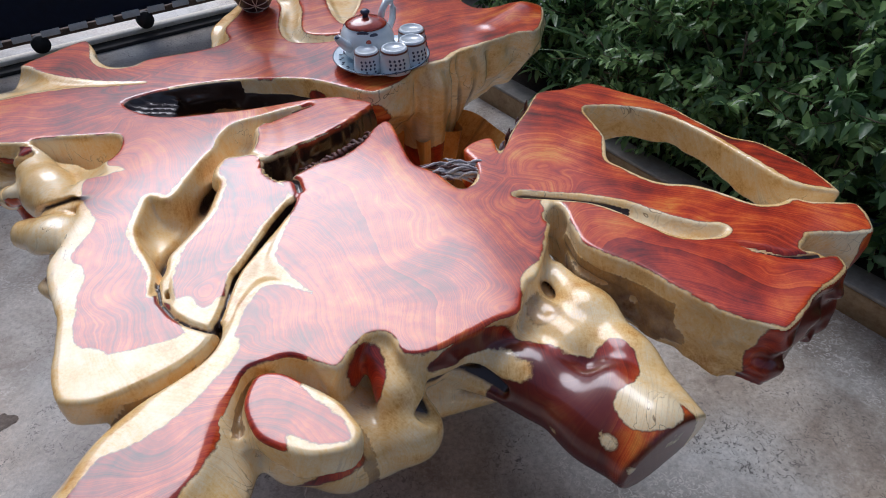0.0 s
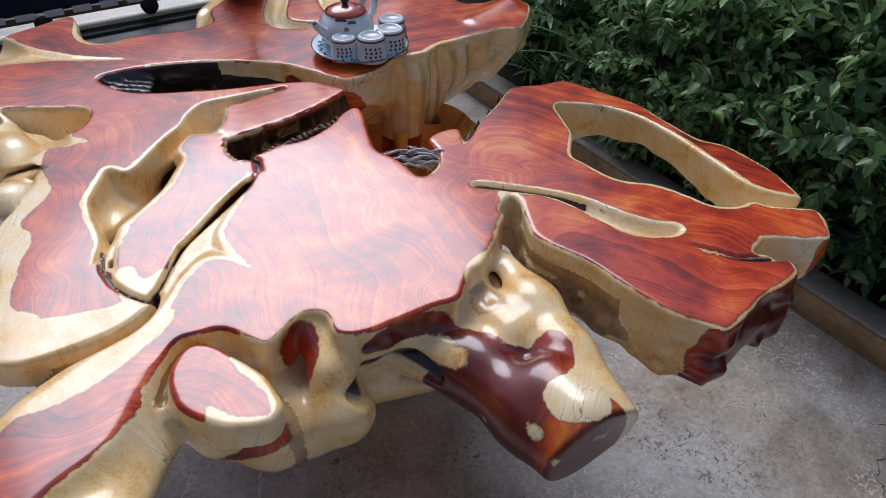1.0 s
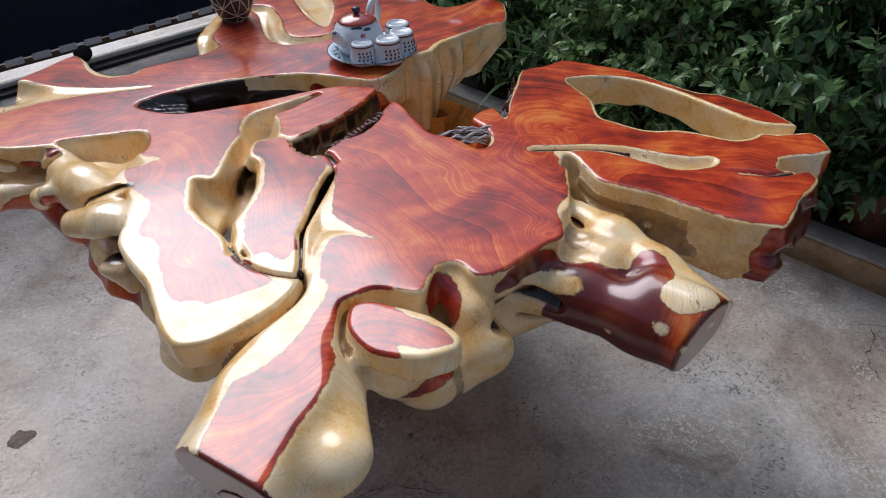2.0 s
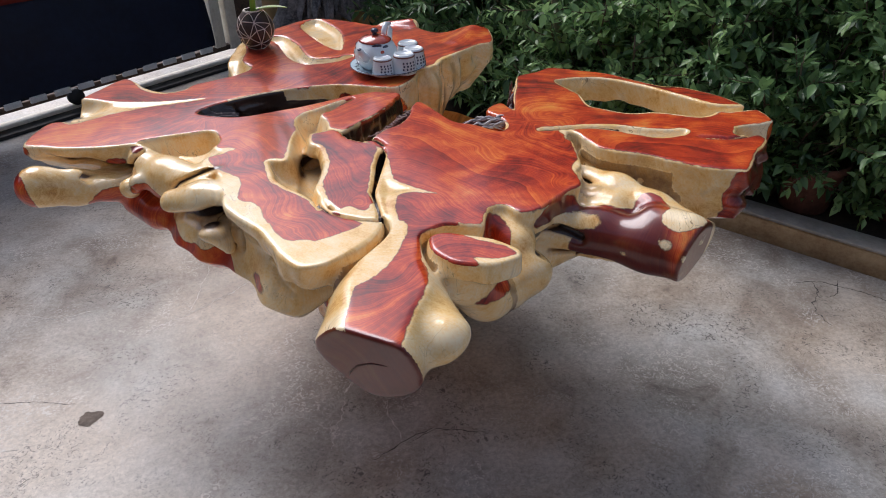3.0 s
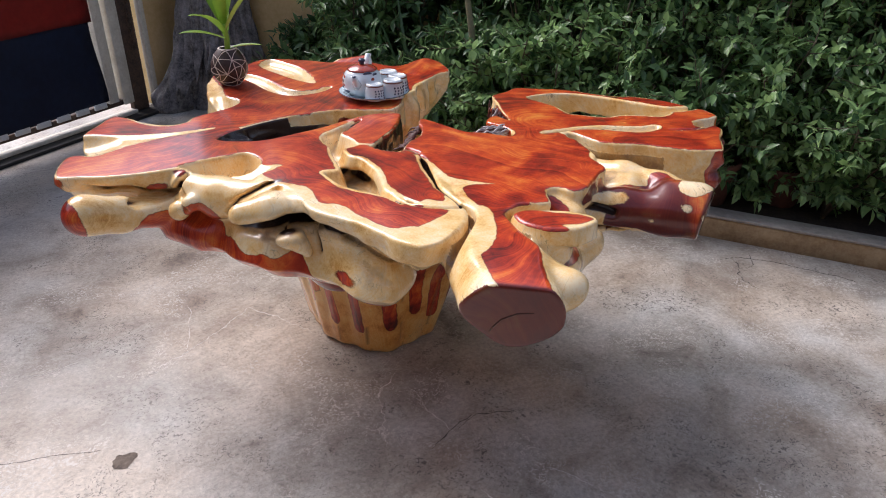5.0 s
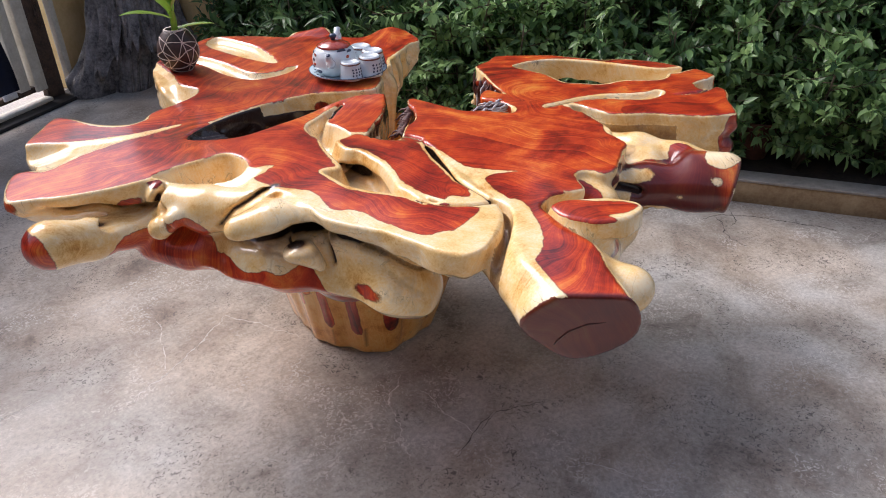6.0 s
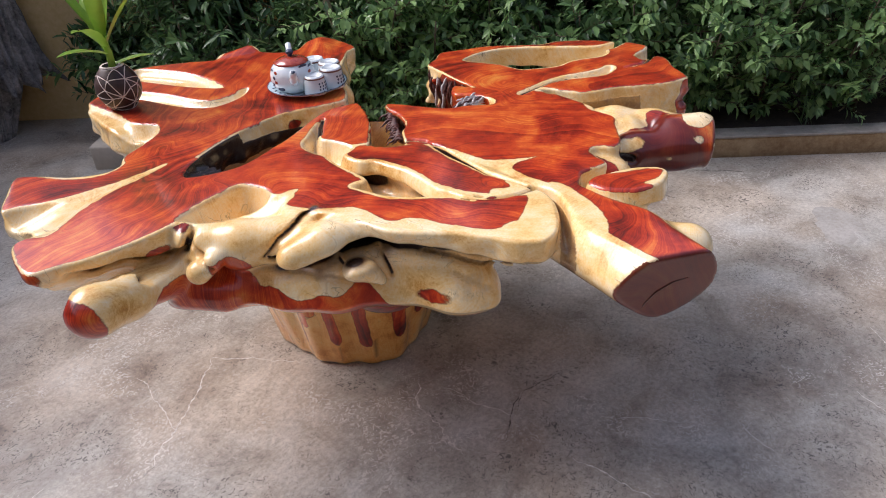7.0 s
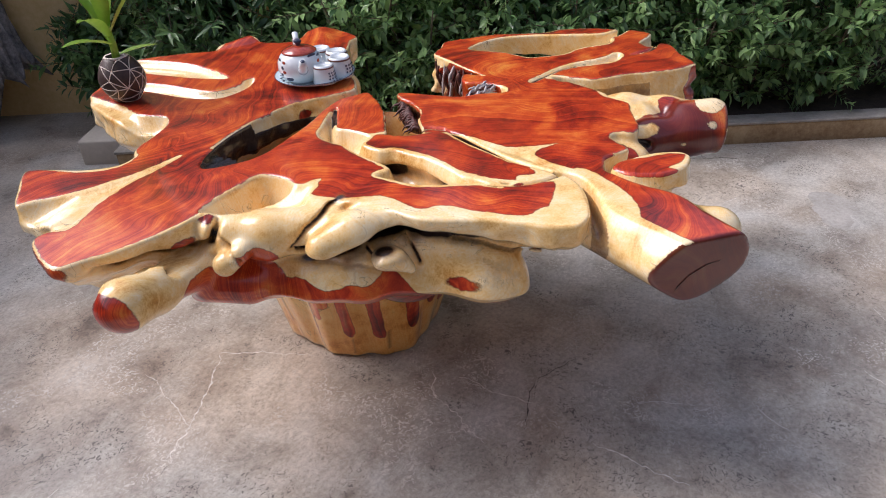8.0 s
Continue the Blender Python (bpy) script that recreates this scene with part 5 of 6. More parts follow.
part("dish", lathe(bmesh.new(), [(0.02, 0.001), (0.070, 0.001), (0.078, 0.004), (0.100, 0.011), (0.119, 0.020), (0.121, 0.022), (0.119, 0.0235), (0.100, 0.0155), (0.076, 0.0085),
                                 (0.02, 0.0080)], 72), GLAZE_BLUE, plate)
part("rim_line", lathe(bmesh.new(), [(0.1195, 0.0226), (0.1215, 0.0222), (0.1220, 0.0232), (0.1200, 0.0240), (0.1195, 0.0236), (0.1195, 0.0226)], 72, caps=False), INK, plate, "thin dark blue rim")
random.seed(5)
bm = bmesh.new()
for i in range(46):
    a = 2 * math.pi * i / 46
    r0 = 0.098 + 0.006 * (i % 2)
    m = Matrix.Translation((r0 * math.cos(a), r0 * math.sin(a), 0.0158 + 0.0026 * (i % 2))) @ Matrix.Rotation(a, 4, "Z") @ Matrix.Diagonal((0.006, 0.0035, 0.0006, 1))
    bmesh.ops.create_icosphere(bm, subdivisions=1, radius=1.0, matrix=m)
part("speckles", bm, INK, plate, "small dark blue painted marks")

POT_AT = (-0.212, 1.686, TOP + 0.0088)
SPOUT_TURN = math.degrees(math.atan2(-0.080, -0.055))
teapot = thing("teapot", "white porcelain teapot with red lid and painted flowers", "teapot", POT_AT, SPOUT_TURN)
teapot.scale = (1.10, 1.10, 0.95)
body = part("body", lathe(bmesh.new(), [(0.030, 0.0), (0.042, 0.001), (0.044, 0.005), (0.055, 0.018), (0.0625, 0.040), (0.0610, 0.062), (0.053, 0.080), (0.043, 0.090), (0.040, 0.0915)], 56), GLAZE_WHITE, teapot)
lid = part("lid", lathe(bmesh.new(), [(0.046, 0.088), (0.047, 0.0915), (0.044, 0.0945), (0.034, 0.101), (0.020, 0.106), (0.008, 0.108)], 48), GLAZE_RED, teapot, "domed red lid")
part("lid_knob", lathe(bmesh.new(), [(0.007, 0.105), (0.006, 0.112), (0.010, 0.117), (0.011, 0.122), (0.006, 0.127)], 20), INK, lid, "black lid knob")
part("spout", tube(bmesh.new(), [(0.050, 0, 0.045), (0.068, 0, 0.056), (0.080, 0, 0.070), (0.090, 0, 0.086)], [0.016, 0.0125, 0.010, 0.0085], 18), GLAZE_WHITE, teapot)
# no opening is cut: an ink disc paints the shade inside the spout
part("spout_hole", tube(bmesh.new(), [(0.0895, 0, 0.0853), (0.0907, 0, 0.0872)], [0.0058, 0.0058], 14), INK, teapot)
part("handle", tube(bmesh.new(), [(-0.046, 0, 0.080), (-0.056, 0, 0.106), (-0.068, 0, 0.122), (-0.084, 0, 0.118), (-0.092, 0, 0.098), (-0.088, 0, 0.070), (-0.074, 0, 0.048), (-0.056, 0, 0.036)],
                    [0.008, 0.008, 0.0085, 0.0085, 0.008, 0.008, 0.008, 0.008], 14), GLAZE_WHITE, teapot)


def painted(parent, turn, z, r, size, mat, name, flat=0.0012):
    """A painted mark laid on a round side."""
    bm = bmesh.new()
    m = Matrix.Rotation(radians(turn), 4, "Z") @ Matrix.Translation((r, 0, z)) @ Matrix.Diagonal((flat, size[0], size[1], 1))
    bmesh.ops.create_icosphere(bm, subdivisions=2, radius=1.0, matrix=m)
    return part(name, bm, mat, parent)


for turn, z, r, w, h, mat, name in ((35, 0.085, 0.049, 0.014, 0.006, INK, "painted_leaf"), (62, 0.080, 0.053, 0.010, 0.006, INK, "painted_leaf"), (-40, 0.020, 0.0565, 0.012, 0.006, INK, "painted_leaf"),
                                    (-52, 0.070, 0.0585, 0.006, 0.006, GLAZE_RED, "painted_flower"), (-56, 0.055, 0.0622, 0.005, 0.006, INK, "painted_flower"),
                                    (-50, 0.042, 0.0625, 0.006, 0.005, GLAZE_RED, "painted_flower"), (-75, 0.075, 0.0565, 0.008, 0.005, INK, "painted_leaf"), (48, 0.066, 0.0597, 0.006, 0.007, GLAZE_RED, "painted_flower"),
                                    (-62, 0.033, 0.0612, 0.005, 0.006, INK, "painted_leaf")):
    painted(teapot, turn, z, r, (w, h), mat, name)

cup = thing("teacup", "small white porcelain teacup upside down with dark painted script", "teacup", group="teacups on the plate")
part("wall", lathe(bmesh.new(), [(0.0300, 0.0), (0.0315, 0.0008), (0.0300, 0.012), (0.0275, 0.034), (0.0255, 0.044), (0.0235, 0.0475), (0.0195, 0.0480), (0.0190, 0.0460)], 40), GLAZE_WHITE, cup)
part("foot_ring", lathe(bmesh.new(), [(0.0262, 0.0405), (0.0272, 0.0410), (0.0266, 0.0435), (0.0255, 0.0440)], 40, caps=False), BROWN_LINE, cup, "brown line round the foot")
for i, turn in enumerate((-34, -16, 2, 20)):
    for k in range(3 + i % 2):
        painted(cup, turn + 3 * (k % 2), 0.030 - 0.0075 * k, 0.0288 + 0.0009 * k, (0.0024, 0.0028), INK, "script_bar", 0.0010)
cup.matrix_basis = pose(-0.200, 1.599, TOP + 0.0115, 0, 0, -70) @ Matrix.Diagonal((1.12, 1.12, 1.12, 1))
for x, y, turn in ((-0.133, 1.603, -66), (-0.096, 1.655, -45), (-0.104, 1.721, -15)):
    copy_thing(cup, pose(x, y, TOP + 0.0115, 0, 0, turn) @ Matrix.Diagonal((1.12, 1.12, 1.12, 1)))

# ---- the potted plant on the table ----
POT_BROWN = mottled("dark_brown_pot", (0.030, 0.016, 0.014), (0.065, 0.032, 0.026), 30.0, 0.5, 120.0, 0.2)
POT_LINE = mottled("white_pot_line", (0.55, 0.45, 0.40), (0.78, 0.68, 0.62), 60.0, 0.5, 200.0, 0.1)


def egg(z):
    k = z / 0.15
    return 0.078 * math.sin(math.pi * min(max(0.155 + 0.70 * k, 0), 1)) ** 0.9


planter = thing("flower_pot", "dark brown egg-shaped pot with white line pattern, on the table", "plant pot", (-0.600, 2.020, TOP))
planter.scale = (0.82, 0.82, 0.86)
part("shell", lathe(bmesh.new(), [(0.001, 0.0), (0.030, 0.0)] + [(egg(z), z + 0.0005) for z in np.linspace(0, 0.148, 22)] + [(egg(0.15) - 0.006, 0.150), (egg(0.15) - 0.008, 0.135)], 48, caps=False), POT_BROWN, planter)
part("pot_rim", lathe(bmesh.new(), [(egg(0.148) + 0.0005, 0.146), (egg(0.148) + 0.002, 0.149), (egg(0.148) - 0.001, 0.1515), (egg(0.148) - 0.006, 0.1505)], 48, caps=False), POT_LINE, planter)
rng = random.Random(12)
seeds = []
while len(seeds) < 34:
    p = Vector((rng.gauss(0, 1), rng.gauss(0, 1), rng.gauss(0, 1))).normalized()
    if all((p - q).length > 0.42 for q in seeds):
        seeds.append(p)
hull = bmesh.new()
for p in seeds:
    hull.verts.new(p)
bmesh.ops.convex_hull(hull, input=hull.verts)
strokes = [(e.verts[0].co.copy(), e.verts[1].co.copy()) for e in hull.edges if rng.random() > 0.22]
hull.free()
for a, b in strokes:
    path = []
    for i in range(6):
        d = a.lerp(b, i / 5).normalized()
        z = 0.075 + 0.074 * d.z
        q = Vector((d.x, d.y, 0))
        q = q.normalized() * (egg(z) + 0.0004) if q.length > 1e-3 else Vector((egg(z), 0, 0))
        path.append((q.x, q.y, z))
    part("line", tube(bmesh.new(), path, [0.0017] * 6, 5), POT_LINE, planter)


def leaf_material(name, dark, light, rough=0.35, through=0.3):
    m, n, l, b = material(name, rough)
    island = n.new("ShaderNodeNewGeometry").outputs["Random Per Island"]
    at = n.new("ShaderNodeTexCoord").outputs["Object"]
    vein = node(n, "ShaderNodeTexNoise", Scale=60.0, Detail=3.0)
    l.new(at, vein.inputs[0])
    v = calc(n, l, "MULTIPLY_ADD", vein.outputs[0], 0.35, calc(n, l, "MULTIPLY", island, 0.75))
    c = ramp(n, l, v, (0.15, dark), (0.85, light))
    l.new(c, b.inputs["Base Color"])
    t = n.new("ShaderNodeBsdfTranslucent")
    l.new(c, t.inputs[0])
    s = n.new("ShaderNodeMixShader")
    s.inputs[0].default_value = through
    l.new(b.outputs[0], s.inputs[1])
    l.new(t.outputs[0], s.inputs[2])
    l.new(s.outputs[0], n["Material Output"].inputs[0])
    return m


FRESH = leaf_material("fresh_leaf", (0.13, 0.30, 0.03), (0.34, 0.52, 0.08))
LEAF = leaf_material("shrub_leaf", (0.030, 0.095, 0.036), (0.36, 0.56, 0.22), 0.30, 0.40)
LEAF_DARK = leaf_material("dark_leaf", (0.022, 0.068, 0.028), (0.17, 0.31, 0.11))
LEAF_LONG = leaf_material("grass_leaf", (0.045, 0.10, 0.04), (0.13, 0.22, 0.09))
TWIG = mottled("twig_bark", (0.05, 0.04, 0.025), (0.17, 0.13, 0.08), 40.0, 0.85, 150.0, 0.4)
CANE = mottled("pale_cane", (0.16, 0.14, 0.08), (0.34, 0.30, 0.18), 20.0, 0.7, 120.0, 0.3)


def strap_leaf(bm, base, direction, length, width, droop, up=(0, 0, 1), rows=9):
    """A long leaf with a fold along its middle, bending down to its tip."""
    d, p = Vector(direction).normalized(), Vector(base)
    last = None
    for i in range(rows + 1):
        k = i / rows
        across = d.cross(Vector(up))
        across = across.normalized() if across.length > 1e-3 else Vector((1, 0, 0))
        w = width * math.sin(math.pi * min(0.12 + 0.88 * k, 1.0)) ** 0.8 * 0.5
        n = across.cross(d)
        row = [bm.verts.new(p - across * w + n * w * 0.35), bm.verts.new(p), bm.verts.new(p + across * w + n * w * 0.35)]
        if last:
            for a, b in ((0, 1), (1, 2)):
                bm.faces.new((last[a], last[b], row[b], row[a]))
        last = row
        p = p + d * (length / rows)
        d = (d + Vector((0, 0, -droop / rows))).normalized()


part("potting_soil", lathe(bmesh.new(), [(0.030, 0.128), (egg(0.14) - 0.0085, 0.130), (0.02, 0.137)], 32), SOIL, planter)
plant = thing("dracaena", "bright green broad-leaved houseplant in the brown pot", "houseplant", (-0.600, 2.020, TOP + 0.112))
part("stem", tube(bmesh.new(), [(0, 0, -0.02), (0.004, 0.003, 0.05), (-0.002, 0.004, 0.12)], [0.011, 0.010, 0.007], 10), FRESH, plant)
for turn, rise, length, width, droop, z in ((200, 25, 0.17, 0.040, 0.5, 0.05), (20, 70, 0.26, 0.045, 0.25, 0.10), (130, 62, 0.25, 0.045, 0.3, 0.09), (250, 66, 0.25, 0.046, 0.3, 0.10),
                                            (320, 55, 0.24, 0.042, 0.4, 0.08), (80, 50, 0.20, 0.040, 0.6, 0.06), (345, 12, 0.12, 0.030, 0.3, 0.015), (170, 80, 0.22, 0.04, 0.1, 0.12),
                                            (225, 45, 0.20, 0.042, 0.9, 0.07), (290, 84, 0.24, 0.036, 0.05, 0.12)):
    a, b = radians(turn), radians(rise)
    bm = bmesh.new()
    strap_leaf(bm, (0.006 * math.cos(a), 0.006 * math.sin(a), z), (math.cos(a) * math.cos(b), math.sin(a) * math.cos(b), math.sin(b)), length, width, droop)
    part("leaf", bm, FRESH, plant)

# ---- the gate and what hangs on it ----
PAINT = mottled("chipped_cream_paint", (0.58, 0.53, 0.43), (0.80, 0.76, 0.66), 12.0, 0.6, 60.0, 0.3)
RUST = mottled("rusty_iron", (0.035, 0.025, 0.02), (0.15, 0.09, 0.06), 20.0, 0.75, 90.0, 0.4)
BLACK = mottled("dark_rubber", (0.008, 0.008, 0.009), (0.025, 0.024, 0.025), 20.0, 0.7, 90.0, 0.2)
NAVY = mottled("navy_tarpaulin", (0.006, 0.010, 0.028), (0.012, 0.022, 0.055), 2.5, 0.5, 25.0, 0.2)
CRIMSON = mottled("red_tarpaulin", (0.14, 0.012, 0.010), (0.22, 0.025, 0.018), 2.5, 0.5, 25.0, 0.2)
WHITE = mottled("white_webbing", (0.62, 0.62, 0.60), (0.80, 0.80, 0.78), 30.0, 0.7, 150.0, 0.2)
gate = thing("sliding_gate", "cream painted steel sliding gate with chipped paint and a lower track", "gate", turn=TURN)
G = -3.93
for lo, hi, mat, name in (((G - 0.03, 1.955, 0.13), (G + 0.02, 2.03, 1.75), PAINT, "post"), ((G - 0.04, 2.065, 0.10), (G + 0.025, 2.145, 1.75), PAINT, "post"),
                          ((G - 0.06, 2.175, 0.02), (G - 0.02, 2.30, 1.75), RUST, "jamb"), ((G - 0.03, 2.335, 0.02), (G + 0.01, 2.375, 1.75), PAINT, "jamb"),
                          ((G - 0.04, -2.5, 0.10), (G + 0.01, 2.15, 0.135), RUST, "bottom_rail"), ((G - 0.03, -2.5, 0.028), (G + 0.035, 2.15, 0.050), PAINT, "track"),
                          ((G - 0.06, -2.5, 0.0), (G + 0.10, 2.42, 0.020), BLACK, "sill")):
    part(name, box(bmesh.new(), lo, hi, 0.004), mat, gate)
for v0 in (0.98, 0.45, -0.3):
    bm = bmesh.new()
    bmesh.ops.create_cone(bm, cap_ends=True, segments=28, radius1=0.045, radius2=0.045, depth=0.03, matrix=pose(G + 0.035, v0, 0.095, 0, 90, 0))
    part("wheel", bm, BLACK, gate, "black gate wheel")
chain = thing("chain", "rusty iron chain hanging by the gate post", "chain", turn=TURN)
for i in range(14):
    bm = bmesh.new()
    z = 0.44 + 0.034 * i
    loop_path = [(G + 0.0 + (0.012 * math.cos(a) if i % 2 else 0), 2.245 + (0 if i % 2 else 0.012 * math.cos(a)), z + 0.022 * math.sin(a)) for a in np.linspace(0, 2 * math.pi, 13)]
    tube(bm, loop_path, [0.004] * 13, 6)
    part("link", bm, RUST, chain)


def sheet(name, mat, v0, v1, z0, z1, parent, bow=0.02):
    """A hanging sheet with slack folds."""
    bm = bmesh.new()
    nu, nz = 60, 24
    grid = []
    for i in range(nu + 1):
        row = []
        for k in range(nz + 1):
            s, q = i / nu, k / nz
            v = v0 + (v1 - v0) * s
            u = G + 0.045 + bow * math.sin(9 * s + 2 * q) * math.sin(math.pi * q) + 0.006 * math.sin(31 * s + 5 * q)
            row.append(bm.verts.new((u, v - 0.03 * q * s, z0 + (z1 - z0) * q + 0.012 * math.sin(6 * s))))
        grid.append(row)
    for i in range(nu):
        for k in range(nz):
            bm.faces.new((grid[i][k], grid[i + 1][k], grid[i + 1][k + 1], grid[i][k + 1]))
    bmesh.ops.solidify(bm, geom=bm.faces[:], thickness=0.003)
    return part(name, bm, mat, parent)


tarp = thing("tarpaulin", "slack navy and red tarpaulin tied over the gate", "tarpaulin", turn=TURN)
sheet("lower_panel", NAVY, -2.5, 1.935, 0.165, 0.655, tarp)
sheet("upper_panel", CRIMSON, -2.5, 1.925, 0.652, 1.72, tarp).location = (0.004, 0, 0)
for i in range(26):
    v0 = 1.86 - 0.135 * i
    bm = box(bmesh.new(), (G + 0.036, v0 - 0.045, 0.128), (G + 0.052, v0 + 0.045, 0.162), 0.003)
    part("strap", bm, WHITE, tarp, "white webbing strap")

# ---- the dead tree stump by the gate ----
BARK = mottled("weathered_grey_bark", (0.030, 0.028, 0.029), (0.38, 0.36, 0.36), 9.0, 0.8, 50.0, 1.0)
rows = []
ang = np.linspace(0, 2 * np.pi, 320, endpoint=False)
foot = np.exp(-((np.angle(np.exp(1j * (ang + 2.11))) / 0.38) ** 2))
hem = np.clip(0.33 + 0.05 * np.sin(13 * ang) + 0.045 * np.sin(23 * ang + 1) + 0.03 * np.sin(47 * ang) - 0.42 * foot, 0.0, 0.5)
for s in np.linspace(0, 1, 60):
    z = 2.05 + (hem - 2.05) * s**0.8
    flare = np.exp(-np.maximum(z - 0.10, 0) / 0.28)
    ribs = np.abs(np.sin(8.5 * ang + 1.3 * np.sin(3 * ang) + 1.5 * np.sin(1.7 * z))) ** 0.7 + 0.5 * np.abs(np.sin(18.5 * ang + 2 * np.sin(5 * z)))
    r = 0.16 + 0.02 * np.sin(2 * ang + 1) + flare * (0.15 + 0.07 * np.sin(5 * ang)) + (0.022 + 0.045 * flare) * ribs + 0.006 * np.sin(61 * ang - 9 * z) + 0.008 * np.sin(11 * ang + 17 * z)
    rows.append(np.stack([r * np.cos(ang) + 0.04 * z, r * np.sin(ang) - 0.03 * z, z + 0 * r], 1))
rim = rows[-1]
for k, drop in ((0.90, 0.035), (0.72, 0.06), (0.52, 0.05)):
    rows.append(np.stack([rim[:, 0] * k - 0.06 * (1 - k), rim[:, 1] * k - 0.10 * (1 - k), np.where(rim[:, 2] > 0.02, rim[:, 2] + drop, 0.0)], 1))
rows.append(np.stack([0.12 * np.cos(ang) - 0.06, 0.12 * np.sin(ang) - 0.10, 0 * ang], 1))
v, f = loft(rows, 320)
dead = mesh_object("tree_stump", v, f, BARK)
dead.matrix_basis = pose(*yard(-3.60, 2.66), 0, 0, TURN)
tagged(dead, "dark weathered dead tree trunk with ragged flaring roots by the wall", "tree stump")

# ---- planting ----
def leaf_cloud(name, at, facing, sizes, mat, parent, slim=0.46):
    """Many small folded leaves as one mesh: places, directions and lengths are arrays."""
    n = len(at)
    d = facing / np.linalg.norm(facing, axis=1, keepdims=True)
    up = np.tile([0.0, 0.0, 1.0], (n, 1)) + np.random.default_rng(n).normal(0, 0.45, (n, 3))
    side_way = np.cross(d, up)
    side_way /= np.linalg.norm(side_way, axis=1, keepdims=True) + 1e-9
    nrm = np.cross(side_way, d)
    s = sizes[:, None]
    w = s * slim * 0.5
    pts = np.stack([at, at + d * s * 0.30 - side_way * w + nrm * w * 0.35, at + d * s * 0.62 - side_way * w * 0.8 + nrm * w * 0.25, at + d * s - nrm * s * 0.10,
                    at + d * s * 0.62 + side_way * w * 0.8 + nrm * w * 0.25, at + d * s * 0.30 + side_way * w + nrm * w * 0.35, at + d * s * 0.45], 1)
    base = np.arange(n)[:, None] * 7
    tri = np.array([(0, 6, 1), (1, 6, 2), (2, 6, 3), (3, 6, 4), (4, 6, 5), (5, 6, 0)])
    faces = (base[:, :, None] + tri[None]).reshape(-1, 3)
    me = bpy.data.meshes.new(name)
    me.vertices.add(7 * n)
    me.vertices.foreach_set("co", pts.astype(np.float32).ravel())
    me.loops.add(faces.size)
    me.loops.foreach_set("vertex_index", faces.astype(np.int32).ravel())
    me.polygons.add(len(faces))
    me.polygons.foreach_set("loop_start", np.arange(0, faces.size, 3, dtype=np.int32))
    me.materials.append(mat)
    me.update()
    me.validate()
    ob = new(name, me)
    ob.parent = parent
    return ob


def shrub(u, v, height, spread, seed, mat, leaf=(0.040, 0.072), stems=9, twigs=14, per_twig=9, label="dense green leafy shrub in the planting bed", slim=0.46, low=0.0):
    """Stems from one root, forking into twigs with leaves in pairs."""
    rng = np.random.default_rng(seed)
    ob = thing("shrub", label, "shrub", yard(u, v, 0.08), TURN, "shrubs in the bed")
    bm = bmesh.new()
    places, ways, sizes = [], [], []
    for s in range(stems):
        lean = rng.uniform(0, 2 * np.pi)
        reach = spread * rng.uniform(0.25, 1.0)
        top = np.array([reach * np.cos(lean), reach * np.sin(lean) * 0.75, height * rng.uniform(0.55, 1.0)])
        knee = top * np.array([0.35, 0.35, 0.55]) + rng.normal(0, 0.03, 3)
        path = [tuple((1 - k) ** 2 * 0 * top + 2 * k * (1 - k) * knee + k * k * top) for k in np.linspace(0, 1, 7)]
        tube(bm, path, list(np.linspace(0.009, 0.003, 7)), 5)
        for q in range(twigs):
            k = rng.uniform(0.12 + low, 1.0)
            p0 = 2 * k * (1 - k) * knee + k * k * top
            way = np.array([rng.normal(), rng.normal(), rng.uniform(-0.25, 0.9)])
            way /= np.linalg.norm(way)
            length = rng.uniform(0.10, 0.26)
            tube(bm, [tuple(p0), tuple(p0 + way * length * 0.5), tuple(p0 + way * length + [0, 0, 0.02])], [0.003, 0.0022, 0.0012], 4)
            for j in range(per_twig):
                c = (j + 1) / per_twig
                p = p0 + way * length * c
                side_dir = np.cross(way, rng.normal(size=3))
                side_dir /= np.linalg.norm(side_dir) + 1e-9
                for sign in (1, -1):
                    places.append(p)
                    ways.append(side_dir * sign + way * 0.55 + np.array([0, -0.15, -0.25 + 0.35 * rng.random()]))
                    sizes.append(rng.uniform(*leaf) * (0.6 if c > 0.9 else 1.0))
    tagged(part("branch", bm, TWIG, ob), kind="stuff")
    tagged(leaf_cloud("foliage", np.array(places), np.array(ways), np.array(sizes), mat, ob, slim), kind="stuff")
    return ob


rng = random.Random(4)
n = 0
for row, (v0, tall) in enumerate(((2.24, 0.80), (2.46, 1.35), (2.74, 2.0))):
    u = -1.35 + 0.1 * row
    while u < 1.0 - 0.12 * row:
        n += 1
        shrub(u, v0 + rng.uniform(-0.06, 0.06), tall * rng.uniform(0.85, 1.1), 0.34 + 0.05 * row, 100 + n, LEAF if rng.random() > 0.25 else LEAF_DARK, twigs=15 + 2 * row, stems=9 + row)
        u += rng.uniform(0.27, 0.36) + 0.06 * row
